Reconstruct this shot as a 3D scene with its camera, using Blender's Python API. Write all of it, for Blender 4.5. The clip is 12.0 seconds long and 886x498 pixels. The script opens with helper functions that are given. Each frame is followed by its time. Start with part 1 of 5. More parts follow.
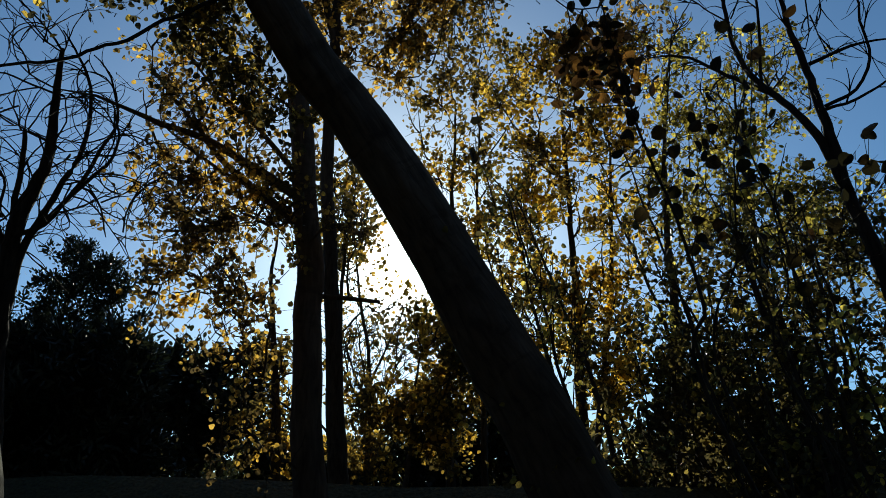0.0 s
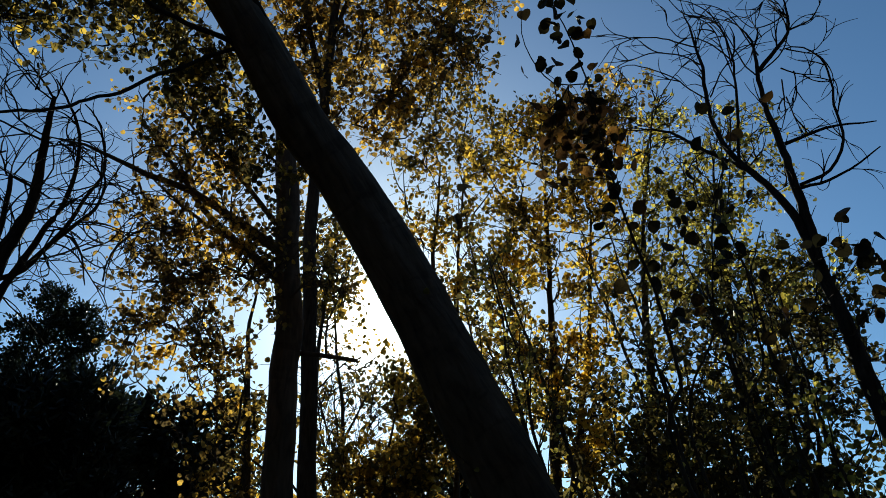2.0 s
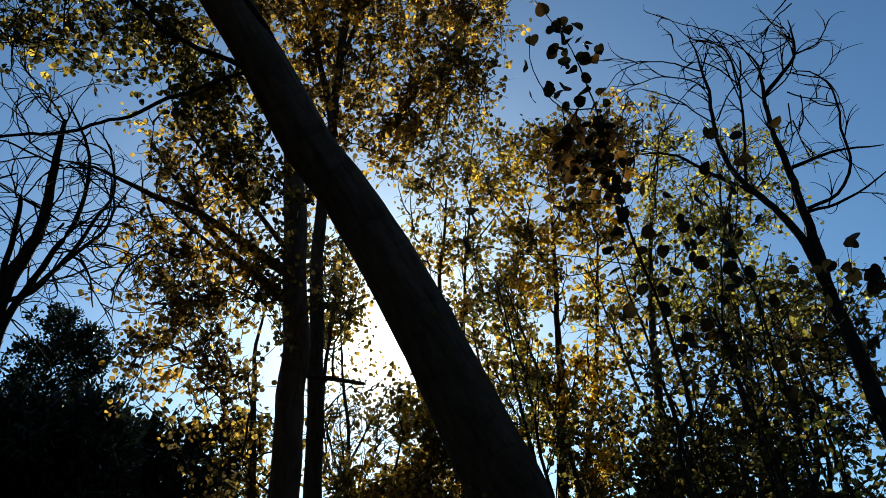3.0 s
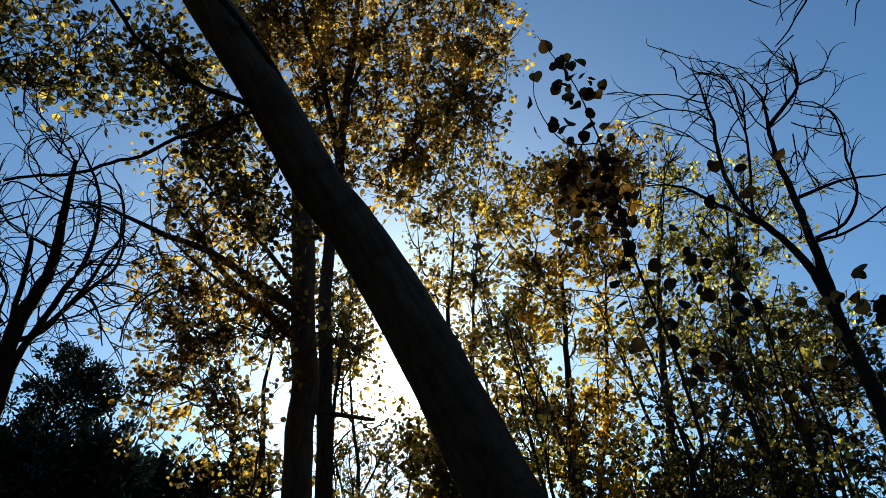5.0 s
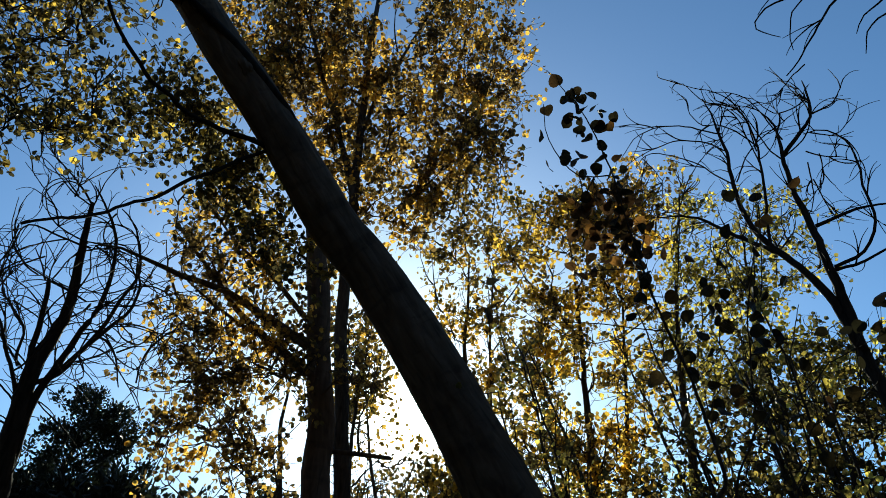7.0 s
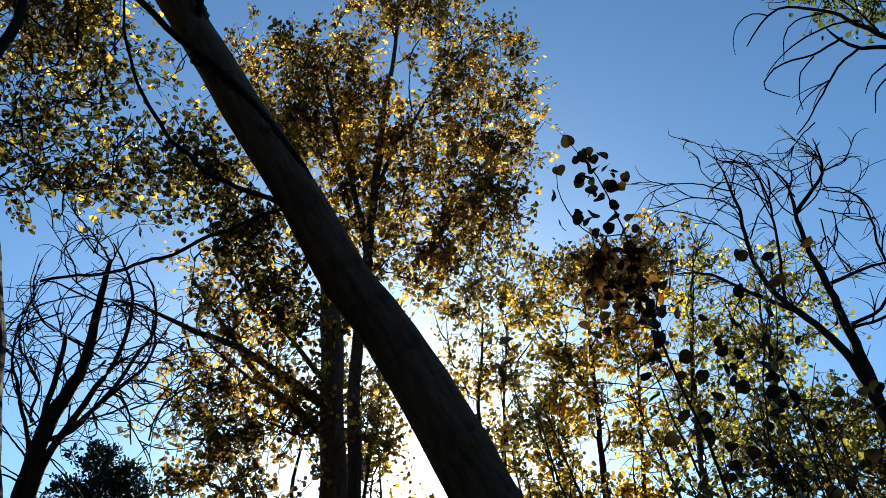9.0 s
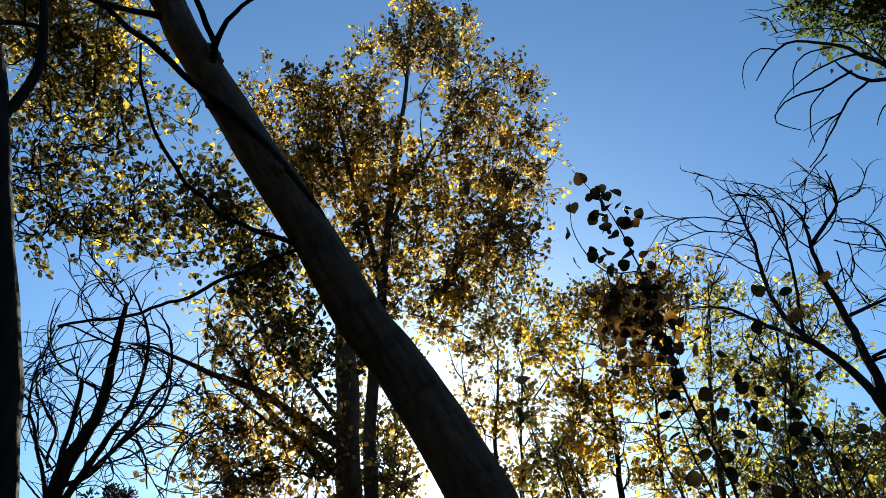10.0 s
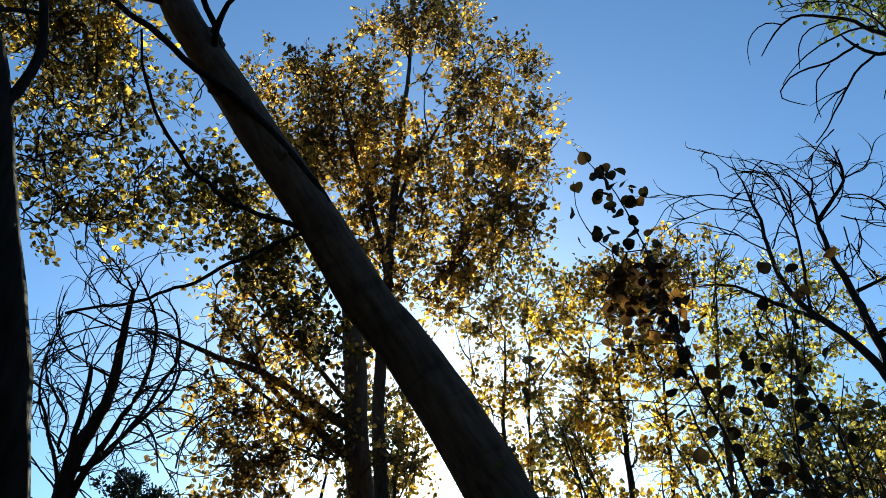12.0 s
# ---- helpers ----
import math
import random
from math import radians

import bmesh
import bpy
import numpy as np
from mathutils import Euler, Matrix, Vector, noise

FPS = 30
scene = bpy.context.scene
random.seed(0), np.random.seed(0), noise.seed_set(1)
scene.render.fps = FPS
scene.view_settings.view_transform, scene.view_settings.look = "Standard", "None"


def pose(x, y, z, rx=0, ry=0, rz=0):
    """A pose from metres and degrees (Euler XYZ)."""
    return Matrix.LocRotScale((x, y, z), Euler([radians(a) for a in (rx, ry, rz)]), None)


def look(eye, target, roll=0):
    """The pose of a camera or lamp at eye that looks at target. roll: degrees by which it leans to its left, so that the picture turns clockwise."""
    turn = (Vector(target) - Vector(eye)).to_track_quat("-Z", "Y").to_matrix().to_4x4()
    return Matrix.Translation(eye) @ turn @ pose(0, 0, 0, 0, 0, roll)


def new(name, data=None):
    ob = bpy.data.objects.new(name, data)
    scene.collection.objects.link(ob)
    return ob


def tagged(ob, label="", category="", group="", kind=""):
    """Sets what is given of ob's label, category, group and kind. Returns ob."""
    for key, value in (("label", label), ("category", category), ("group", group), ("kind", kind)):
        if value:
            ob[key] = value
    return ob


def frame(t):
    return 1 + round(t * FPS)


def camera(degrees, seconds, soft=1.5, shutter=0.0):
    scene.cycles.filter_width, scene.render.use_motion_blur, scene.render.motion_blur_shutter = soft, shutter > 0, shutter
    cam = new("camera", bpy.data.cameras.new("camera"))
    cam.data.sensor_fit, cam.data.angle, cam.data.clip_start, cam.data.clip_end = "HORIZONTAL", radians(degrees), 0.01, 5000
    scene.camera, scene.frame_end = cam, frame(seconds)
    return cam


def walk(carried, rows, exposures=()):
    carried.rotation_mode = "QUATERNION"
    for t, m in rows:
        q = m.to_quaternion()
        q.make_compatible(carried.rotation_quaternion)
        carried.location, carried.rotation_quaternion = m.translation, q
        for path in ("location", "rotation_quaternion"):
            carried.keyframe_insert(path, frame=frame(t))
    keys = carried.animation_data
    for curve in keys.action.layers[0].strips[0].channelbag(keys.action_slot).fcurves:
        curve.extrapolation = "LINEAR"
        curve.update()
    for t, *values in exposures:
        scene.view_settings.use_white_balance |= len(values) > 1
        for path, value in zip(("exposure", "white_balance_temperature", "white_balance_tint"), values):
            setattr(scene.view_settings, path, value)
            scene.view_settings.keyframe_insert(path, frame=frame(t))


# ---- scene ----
cam = camera(57.21, 12.0, 0.8)
walk(cam, [
    (0.0, pose(0.029, 0.084, 1.563, 109.34, 1.25, 0.73)),
    (0.5, pose(0.020, 0.075, 1.567, 110.87, 1.04, 0.48)),
    (1.0, pose(0.014, 0.065, 1.573, 112.01, 0.50, -0.26)),
    (1.5, pose(0.012, 0.040, 1.570, 112.89, 0.14, -0.86)),
    (2.0, pose(0.010, 0.031, 1.575, 113.41, -0.29, -1.46)),
    (2.5, pose(-0.005, 0.029, 1.574, 114.13, -0.53, -1.29)),
    (3.0, pose(-0.005, 0.023, 1.584, 114.92, -0.56, -1.15)),
    (3.2, pose(-0.006, 0.019, 1.586, 115.27, -0.55, -1.06)),
    (4.8, pose(-0.004, 0.007, 1.590, 116.74, -0.41, -0.59)),
    (5.0, pose(0.000, 0.002, 1.592, 117.21, -0.16, -0.31)),
    (5.5, pose(-0.000, -0.000, 1.600, 118.00, -0.00, 0.00)),
    (6.0, pose(-0.004, 0.012, 1.603, 118.10, 0.29, 0.39)),
    (6.5, pose(0.009, 0.013, 1.596, 119.06, 0.38, 0.91)),
    (7.0, pose(0.012, 0.021, 1.598, 119.74, 0.18, 1.15)),
    (7.2, pose(0.008, 0.016, 1.602, 119.93, 0.23, 1.18)),
    (8.8, pose(0.017, -0.009, 1.591, 122.80, -0.46, 1.85)),
    (9.0, pose(0.012, -0.017, 1.602, 123.56, -0.34, 1.95)),
    (9.5, pose(0.010, -0.028, 1.612, 124.90, -0.07, 2.63)),
    (10.0, pose(0.002, -0.035, 1.616, 126.08, -0.09, 3.22)),
    (10.5, pose(-0.004, -0.040, 1.620, 126.80, 0.04, 3.91)),
    (11.0, pose(-0.006, -0.043, 1.620, 127.14, -0.13, 4.73)),
    (11.5, pose(-0.007, -0.049, 1.619, 126.12, -0.12, 4.47)),
    (12.0, pose(0.013, -0.030, 1.618, 124.79, 0.33, 4.08)),
], exposures=[(0.0, 0.02, 6650, -6), (1.0, -0.05, 6650, -6), (2.5, 0.18, 6650, -6), (5.5, 0.48, 6650, -6), (7.0, 0.66, 6650, -6), (9.0, 0.93, 6650, -6), (10.5, 1.15, 6650, -6), (12.0, 1.16, 6650, -6)])

# ---------------------------------------------------------------- light
SUN = Vector((-0.0595, 0.9489, 0.3101)).normalized()
world = bpy.data.worlds.new("sky")
scene.world = world
world.use_nodes = True
wn, wl = world.node_tree.nodes, world.node_tree.links
wn.clear()
w_out = wn.new("ShaderNodeOutputWorld")
w_sky = wn.new("ShaderNodeTexSky")
w_sky.sky_type = 'NISHITA'
w_sky.sun_disc = False
w_sky.sun_elevation = math.asin(SUN.z)
w_sky.sun_rotation = math.atan2(SUN.x, SUN.y)
w_sky.altitude = 1500
w_sky.air_density = 1.0
w_sky.dust_density = 0.45
w_sky.ozone_density = 5.6
w_bg = wn.new("ShaderNodeBackground")
w_bg.inputs["Strength"].default_value = 0.106
wl.new(w_sky.outputs["Color"], w_bg.inputs["Color"])
# the sun's disc painted wide to hold its glare, and scattered light round it
w_co = wn.new("ShaderNodeTexCoord")
w_dot = wn.new("ShaderNodeVectorMath")
w_dot.operation = 'DOT_PRODUCT'
w_dot.inputs[1].default_value = SUN
wl.new(w_co.outputs["Generated"], w_dot.inputs[0])
w_arc = wn.new("ShaderNodeMath")
w_arc.operation = 'ARCCOSINE'
wl.new(w_dot.outputs["Value"], w_arc.inputs[0])


def falloff(strength, width):
    """Brightness that fades with the angle from the sun, e-fold by width degrees."""
    q = wn.new("ShaderNodeMath")
    q.operation = 'MULTIPLY'
    q.inputs[1].default_value = -1 / radians(width)
    wl.new(w_arc.outputs[0], q.inputs[0])
    e = wn.new("ShaderNodeMath")
    e.operation = 'EXPONENT'
    wl.new(q.outputs[0], e.inputs[0])
    k = wn.new("ShaderNodeMath")
    k.operation = 'MULTIPLY'
    k.inputs[1].default_value = strength
    wl.new(e.outputs[0], k.inputs[0])
    return k


w_both = wn.new("ShaderNodeMath")
w_both.operation = 'ADD'
wl.new(falloff(60.0, 0.85).outputs[0], w_both.inputs[0])
wl.new(falloff(1.35, 7.4).outputs[0], w_both.inputs[1])
w_glare = wn.new("ShaderNodeBackground")
w_glare.inputs["Color"].default_value = (1.0, 0.98, 0.95, 1)
wl.new(w_both.outputs[0], w_glare.inputs["Strength"])
w_add = wn.new("ShaderNodeAddShader")
wl.new(w_bg.outputs[0], w_add.inputs[0])
wl.new(w_glare.outputs[0], w_add.inputs[1])
wl.new(w_add.outputs[0], w_out.inputs["Surface"])

sun_data = bpy.data.lights.new("sun", 'SUN')
sun_data.energy = 5.0
sun_data.angle = radians(0.53)
sun_data.color = (1.0, 0.93, 0.82)
sun = new("sun", sun_data)
sun.matrix_world = look(SUN * 60, (0, 0, 0))


# ---------------------------------------------------------------- materials
def material(name):
    m = bpy.data.materials.new(name)
    m.use_nodes = True
    nt = m.node_tree
    nt.nodes.clear()
    out = nt.nodes.new("ShaderNodeOutputMaterial")
    return m, nt.nodes, nt.links, out


def ramp(nodes, colours):
    r = nodes.new("ShaderNodeValToRGB")
    el = r.color_ramp.elements
    while len(el) < len(colours):
        el.new(0.5)
    for i, (e, (p, c)) in enumerate(zip(el, colours)):
        e.position, e.color = p, (*c, 1)
    return r


def bark(name, dark, light, scale=1.0, bump=0.6, scars=0.0, along=(0, 0, 1)):
    """Furrowed bark: long ridges along the stem, blotches of another tone, dark scars across it."""
    m, n, l, out = material(name)
    b = n.new("ShaderNodeBsdfPrincipled")
    b.inputs["Roughness"].default_value = 0.9
    b.inputs["Specular IOR Level"].default_value = 0.12
    co = n.new("ShaderNodeTexCoord")
    grow = n.new("ShaderNodeMapping")
    grow.inputs["Rotation"].default_value = Vector(along).rotation_difference(Vector((0, 0, 1))).to_euler()
    l.new(co.outputs["Object"], grow.inputs["Vector"])
    mp = n.new("ShaderNodeMapping")
    mp.inputs["Scale"].default_value = (22 * scale, 22 * scale, 4.5 * scale)
    l.new(grow.outputs[0], mp.inputs["Vector"])
    ridge = n.new("ShaderNodeTexNoise")
    ridge.inputs["Scale"].default_value = 1.0
    ridge.inputs["Detail"].default_value = 6
    ridge.inputs["Distortion"].default_value = 0.6
    l.new(mp.outputs[0], ridge.inputs["Vector"])
    blot = n.new("ShaderNodeTexNoise")
    blot.inputs["Scale"].default_value = 1.7
    blot.inputs["Detail"].default_value = 4
    l.new(co.outputs["Object"], blot.inputs["Vector"])
    mix = n.new("ShaderNodeMix")
    mix.data_type = 'RGBA'
    mix.blend_type = 'MULTIPLY'
    mix.inputs[0].default_value = 0.55
    tone = ramp(n, [(0.3, dark), (0.72, light)])
    l.new(ridge.outputs["Fac"], tone.inputs["Fac"])
    spots = ramp(n, [(0.35, (0.45, 0.42, 0.38)), (0.65, (1.0, 1.0, 1.0))])
    l.new(blot.outputs["Fac"], spots.inputs["Fac"])
    l.new(tone.outputs["Color"], mix.inputs[6])
    l.new(spots.outputs["Color"], mix.inputs[7])
    cross = n.new("ShaderNodeMapping")
    cross.inputs["Scale"].default_value = (2.2, 2.2, 7.0)
    l.new(grow.outputs[0], cross.inputs["Vector"])
    scar = n.new("ShaderNodeTexNoise")
    scar.inputs["Scale"].default_value = 1.0
    scar.inputs["Detail"].default_value = 5
    scar.inputs["Distortion"].default_value = 1.2
    l.new(cross.outputs[0], scar.inputs["Vector"])
    dark_scar = ramp(n, [(0.55, (1, 1, 1)), (0.66, (0.3, 0.26, 0.24))])
    l.new(scar.outputs["Fac"], dark_scar.inputs["Fac"])
    worn = n.new("ShaderNodeMix")
    worn.data_type = 'RGBA'
    worn.blend_type = 'MULTIPLY'
    worn.inputs[0].default_value = scars
    l.new(mix.outputs[2], worn.inputs[6])
    l.new(dark_scar.outputs["Color"], worn.inputs[7])
    l.new(worn.outputs[2], b.inputs["Base Color"])
    bp = n.new("ShaderNodeBump")
    bp.inputs["Strength"].default_value = bump
    bp.inputs["Distance"].default_value = 0.03
    l.new(ridge.outputs["Fac"], bp.inputs["Height"])
    l.new(bp.outputs[0], b.inputs["Normal"])
    l.new(b.outputs[0], out.inputs["Surface"])
    return m


def leaf_mat(name, colours, single=False, through_part=0.66, gloss=0.25, clump=0.6):
    """Thin leaf: gloss on its face, light shining through; each leaf takes its own tone."""
    m, n, l, out = material(name)
    if single:
        info = n.new("ShaderNodeObjectInfo")
        rnd = info.outputs["Random"]
    else:
        info = n.new("ShaderNodeNewGeometry")
        rnd = info.outputs["Random Per Island"]
    tone = ramp(n, colours)
    co = n.new("ShaderNodeTexCoord")
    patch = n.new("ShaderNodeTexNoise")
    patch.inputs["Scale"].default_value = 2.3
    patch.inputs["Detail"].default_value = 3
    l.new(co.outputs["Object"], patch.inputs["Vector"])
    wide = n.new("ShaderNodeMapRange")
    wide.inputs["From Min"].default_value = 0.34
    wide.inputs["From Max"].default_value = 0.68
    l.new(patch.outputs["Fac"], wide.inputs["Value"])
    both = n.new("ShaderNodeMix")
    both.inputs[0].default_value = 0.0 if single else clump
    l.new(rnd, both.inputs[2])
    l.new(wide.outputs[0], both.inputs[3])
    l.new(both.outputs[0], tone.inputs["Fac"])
    vein = n.new("ShaderNodeTexNoise")
    vein.inputs["Scale"].default_value = 45
    vein.inputs["Detail"].default_value = 3
    l.new(co.outputs["Object"], vein.inputs["Vector"])
    mott = ramp(n, [(0.3, (0.62, 0.55, 0.45)), (0.6, (1, 1, 1))])
    l.new(vein.outputs["Fac"], mott.inputs["Fac"])
    mix = n.new("ShaderNodeMix")
    mix.data_type = 'RGBA'
    mix.blend_type = 'MULTIPLY'
    mix.inputs[0].default_value = 0.7
    l.new(tone.outputs["Color"], mix.inputs[6])
    l.new(mott.outputs["Color"], mix.inputs[7])
    b = n.new("ShaderNodeBsdfPrincipled")
    b.inputs["Roughness"].default_value = 0.5
    b.inputs["Specular IOR Level"].default_value = gloss
    l.new(mix.outputs[2], b.inputs["Base Color"])
    tr = n.new("ShaderNodeBsdfTranslucent")
    sat = n.new("ShaderNodeHueSaturation")
    sat.inputs["Saturation"].default_value = 1.0
    sat.inputs["Value"].default_value = 1.9
    l.new(mix.outputs[2], sat.inputs["Color"])
    l.new(sat.outputs[0], tr.inputs["Color"])
    ms = n.new("ShaderNodeMixShader")
    ms.inputs[0].default_value = through_part
    l.new(b.outputs[0], ms.inputs[1])
    l.new(tr.outputs[0], ms.inputs[2])
    l.new(ms.outputs[0], out.inputs["Surface"])
    return m


BARK_OLD = bark("furrowed_poplar_bark", (0.075, 0.052, 0.038), (0.17, 0.125, 0.092), 0.9, 0.45, 0.3)
BARK_LEAN = bark("leaning_poplar_bark", (0.075, 0.052, 0.038), (0.17, 0.125, 0.092), 0.9, 0.4, 0.35, (-0.50, -0.205, 0.84))
# near-black: the shade on trunk and limbs is put into this bark colour
BARK_SHADED = bark("shaded_poplar_bark", (0.009, 0.007, 0.006), (0.034, 0.027, 0.022), 0.8, 0.35)
BARK_THIN = bark("thin_stem_bark", (0.03, 0.023, 0.018), (0.10, 0.08, 0.062), 1.6, 0.3)
BARK_WILLOW = bark("willow_bark", (0.02, 0.016, 0.014), (0.07, 0.055, 0.045), 1.2, 0.5)
GOLD = [(0.0, (0.050, 0.040, 0.020)), (0.32, (0.11, 0.080, 0.024)), (0.50, (0.27, 0.180, 0.035)), (0.70, (0.518, 0.339, 0.0436)), (1.0, (0.634, 0.424, 0.0653))]
OLIVE = [(0.0, (0.0316, 0.0314, 0.0165)), (0.38, (0.0838, 0.0739, 0.0231)), (0.56, (0.205, 0.168, 0.033)), (0.74, (0.466, 0.381, 0.0739)), (1.0, (0.559, 0.47, 0.099))]
AMBER = [(0.0, (0.0403, 0.0318, 0.0145)), (0.45, (0.0912, 0.0657, 0.0174)), (0.62, (0.24, 0.150, 0.0261)), (0.80, (0.45, 0.285, 0.042)), (1.0, (0.50, 0.30, 0.055))]
DUSK = [(0.0, (0.022, 0.021, 0.012)), (0.52, (0.046, 0.039, 0.016)), (0.68, (0.13, 0.094, 0.024)), (0.83, (0.36, 0.25, 0.042)), (1.0, (0.55, 0.37, 0.06))]
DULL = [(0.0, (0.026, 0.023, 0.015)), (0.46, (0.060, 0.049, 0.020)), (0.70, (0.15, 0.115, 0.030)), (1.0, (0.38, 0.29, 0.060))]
TALL = [(0.0, (0.040, 0.030, 0.017)), (0.42, (0.090, 0.062, 0.024)), (0.57, (0.22, 0.138, 0.032)), (0.73, (0.48, 0.295, 0.050)), (1.0, (0.62, 0.40, 0.085))]
# undergrowth green taken down to near black, with the thicket's shade in it
SHADEG = [(0.0, (0.010, 0.013, 0.007)), (0.6, (0.018, 0.022, 0.010)), (1.0, (0.03, 0.03, 0.012))]
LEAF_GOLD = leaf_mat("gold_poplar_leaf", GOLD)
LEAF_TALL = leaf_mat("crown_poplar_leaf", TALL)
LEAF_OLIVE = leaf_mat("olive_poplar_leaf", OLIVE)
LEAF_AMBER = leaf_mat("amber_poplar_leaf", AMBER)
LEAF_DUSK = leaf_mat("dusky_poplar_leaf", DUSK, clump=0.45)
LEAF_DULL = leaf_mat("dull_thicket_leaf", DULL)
LEAF_SHADED = leaf_mat("shaded_shrub_leaf", SHADEG, through_part=0.25)
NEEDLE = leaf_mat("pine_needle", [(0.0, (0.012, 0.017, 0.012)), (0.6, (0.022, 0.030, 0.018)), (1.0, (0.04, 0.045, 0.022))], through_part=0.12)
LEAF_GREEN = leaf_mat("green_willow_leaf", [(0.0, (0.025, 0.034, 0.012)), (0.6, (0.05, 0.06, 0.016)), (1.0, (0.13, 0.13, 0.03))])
# backlit silhouette tone of the near leaves, put into their colour
LEAF_NEAR = leaf_mat("silhouette_sapling_leaf", [(0.0, (0.010, 0.011, 0.007)), (0.6, (0.022, 0.019, 0.009)), (0.85, (0.04, 0.028, 0.012)), (0.93, (0.06, 0.034, 0.014)), (1.0, (0.15, 0.075, 0.02))],
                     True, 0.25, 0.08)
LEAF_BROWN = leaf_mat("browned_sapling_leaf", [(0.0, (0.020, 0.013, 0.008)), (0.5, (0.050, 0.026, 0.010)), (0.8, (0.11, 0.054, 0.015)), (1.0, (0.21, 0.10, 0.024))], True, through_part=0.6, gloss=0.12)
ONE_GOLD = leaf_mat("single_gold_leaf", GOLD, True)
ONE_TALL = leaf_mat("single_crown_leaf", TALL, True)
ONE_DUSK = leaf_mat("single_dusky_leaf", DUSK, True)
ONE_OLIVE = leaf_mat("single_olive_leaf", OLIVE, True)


# ---------------------------------------------------------------- builders
class Geo:
    """Collects tubes and leaves as arrays, to be linked as one mesh."""

    def __init__(self):
        self.v, self.f, self.n = [], [], 0

    def add(self, v, f):
        self.v.append(np.asarray(v, float))
        self.f += [tuple(int(i) + self.n for i in q) for q in f]
        self.n += len(v)

    def tube(self, pts, radii, sides=6, rough=0.0, seed=0):
        pts = np.asarray(pts, float)
        radii = np.broadcast_to(np.asarray(radii, float), (len(pts),))
        tan = np.gradient(pts, axis=0)
        tan /= np.linalg.norm(tan, axis=1)[:, None] + 1e-9
        ref = np.array([0.31, 0.27, 0.91]) if abs(tan[0] @ np.array([0.31, 0.27, 0.91])) < 0.93 else np.array([1.0, 0.1, 0.0])
        a = np.cross(tan, ref)
        a /= np.linalg.norm(a, axis=1)[:, None] + 1e-9
        b = np.cross(tan, a)
        ang = np.arange(sides) * 2 * np.pi / sides
        ring = np.cos(ang)[None, :, None] * a[:, None] + np.sin(ang)[None, :, None] * b[:, None]
        r = radii[:, None, None] * np.ones((1, sides, 1))
        if rough:
            for i in range(len(pts)):
                for k in range(sides):
                    q = Vector(ring[i, k] * 2.2) + Vector(pts[i] * 0.9) + Vector((seed, 0, 0))
                    r[i, k, 0] *= 1 + rough * (noise.noise(q) + 0.6 * noise.noise(q * 3.1))
        v = (pts[:, None] + ring * r).reshape(-1, 3)
        f = []
        for i in range(len(pts) - 1):
            o = i * sides
            for k in range(sides):
                j = (k + 1) % sides
                f.append((o + k, o + j, o + sides + j, o + sides + k))
        f.append(tuple(range(sides - 1, -1, -1)))
        o = (len(pts) - 1) * sides
        f.append(tuple(range(o, o + sides)))
        self.add(v, f)

    def leaves(self, at, size, rng, hang=0.6):
        """Heart-shaped leaves, folded along the midrib, at the points at."""
        at = np.asarray(at, float)
        k = len(at)
        if not k:
            return
        tip = rng.normal(0, 1, (k, 3))
        tip /= np.linalg.norm(tip, axis=1)[:, None]
        tip[:, 2] -= hang
        tip /= np.linalg.norm(tip, axis=1)[:, None]
        side = np.cross(tip, rng.normal(0, 1, (k, 3)))
        side /= np.linalg.norm(side, axis=1)[:, None]
        up = np.cross(side, tip)
        s = size * rng.uniform(0.60, 1.17, k)[:, None]
        fold = rng.uniform(0.05, 0.4, k)[:, None]
        rim = ((0.36, 0.03), (0.54, 0.36), (0.42, 0.74))
        rows = [at] + [at + s * (y * tip + x * side + fold * x * up) for x, y in rim] + [at + s * (0.97 * tip - 0.08 * up)]
        rows += [at + s * (y * tip - x * side + fold * x * up) for x, y in reversed(rim)]
        v = np.stack(rows, 1).reshape(-1, 3)
        o = np.arange(k)[:, None] * 8 + self.n
        self.v.append(v)
        self.f += [tuple(q) for q in (o + np.array([[0, 1, 2, 3, 4]])).tolist()]
        self.f += [tuple(q) for q in (o + np.array([[0, 4, 5, 6, 7]])).tolist()]
        self.n += len(v)

    def needles(self, at, way, length, width, rng):
        """A burst of stiff blades from the point at, round the direction way."""
        k = len(way)
        d = np.asarray(way, float)
        side = np.cross(d, rng.normal(0, 1, (k, 3)))
        side /= np.linalg.norm(side, axis=1)[:, None] + 1e-9
        l = (length * rng.uniform(0.6, 1.15, k))[:, None]
        v = np.stack([at - side * width * 0.5, at + side * width * 0.5, at + d * l * 0.6 + side * width * 0.5, at + d * l, at + d * l * 0.6 - side * width * 0.5], 1).reshape(-1, 3)
        o = np.arange(k)[:, None] * 5 + self.n
        self.v.append(v)
        self.f += [tuple(q) for q in (o + np.array([[0, 1, 2, 3, 4]])).tolist()]
        self.n += len(v)

    def mesh(self, name, mat, smooth=False):
        me = bpy.data.meshes.new(name)
        me.from_pydata(np.concatenate(self.v).tolist(), [], self.f)
        me.materials.append(mat)
        if smooth:
            me.shade_smooth()
        return me


def part(name, geo, mat, parent, label="", kind="", smooth=False):
    """Links a Geo as one mesh under a thing that stands at the world's origin turn."""
    ob = new(name, geo.mesh(name, mat, smooth))
    ob.parent = parent
    ob.matrix_parent_inverse = Matrix.Translation(parent.location).inverted()
    return tagged(ob, label, kind=kind)


def thing(name, base, label, category, group="", kind=""):
    e = new(name)
    e.location = base
    return tagged(e, label, category, group, kind)


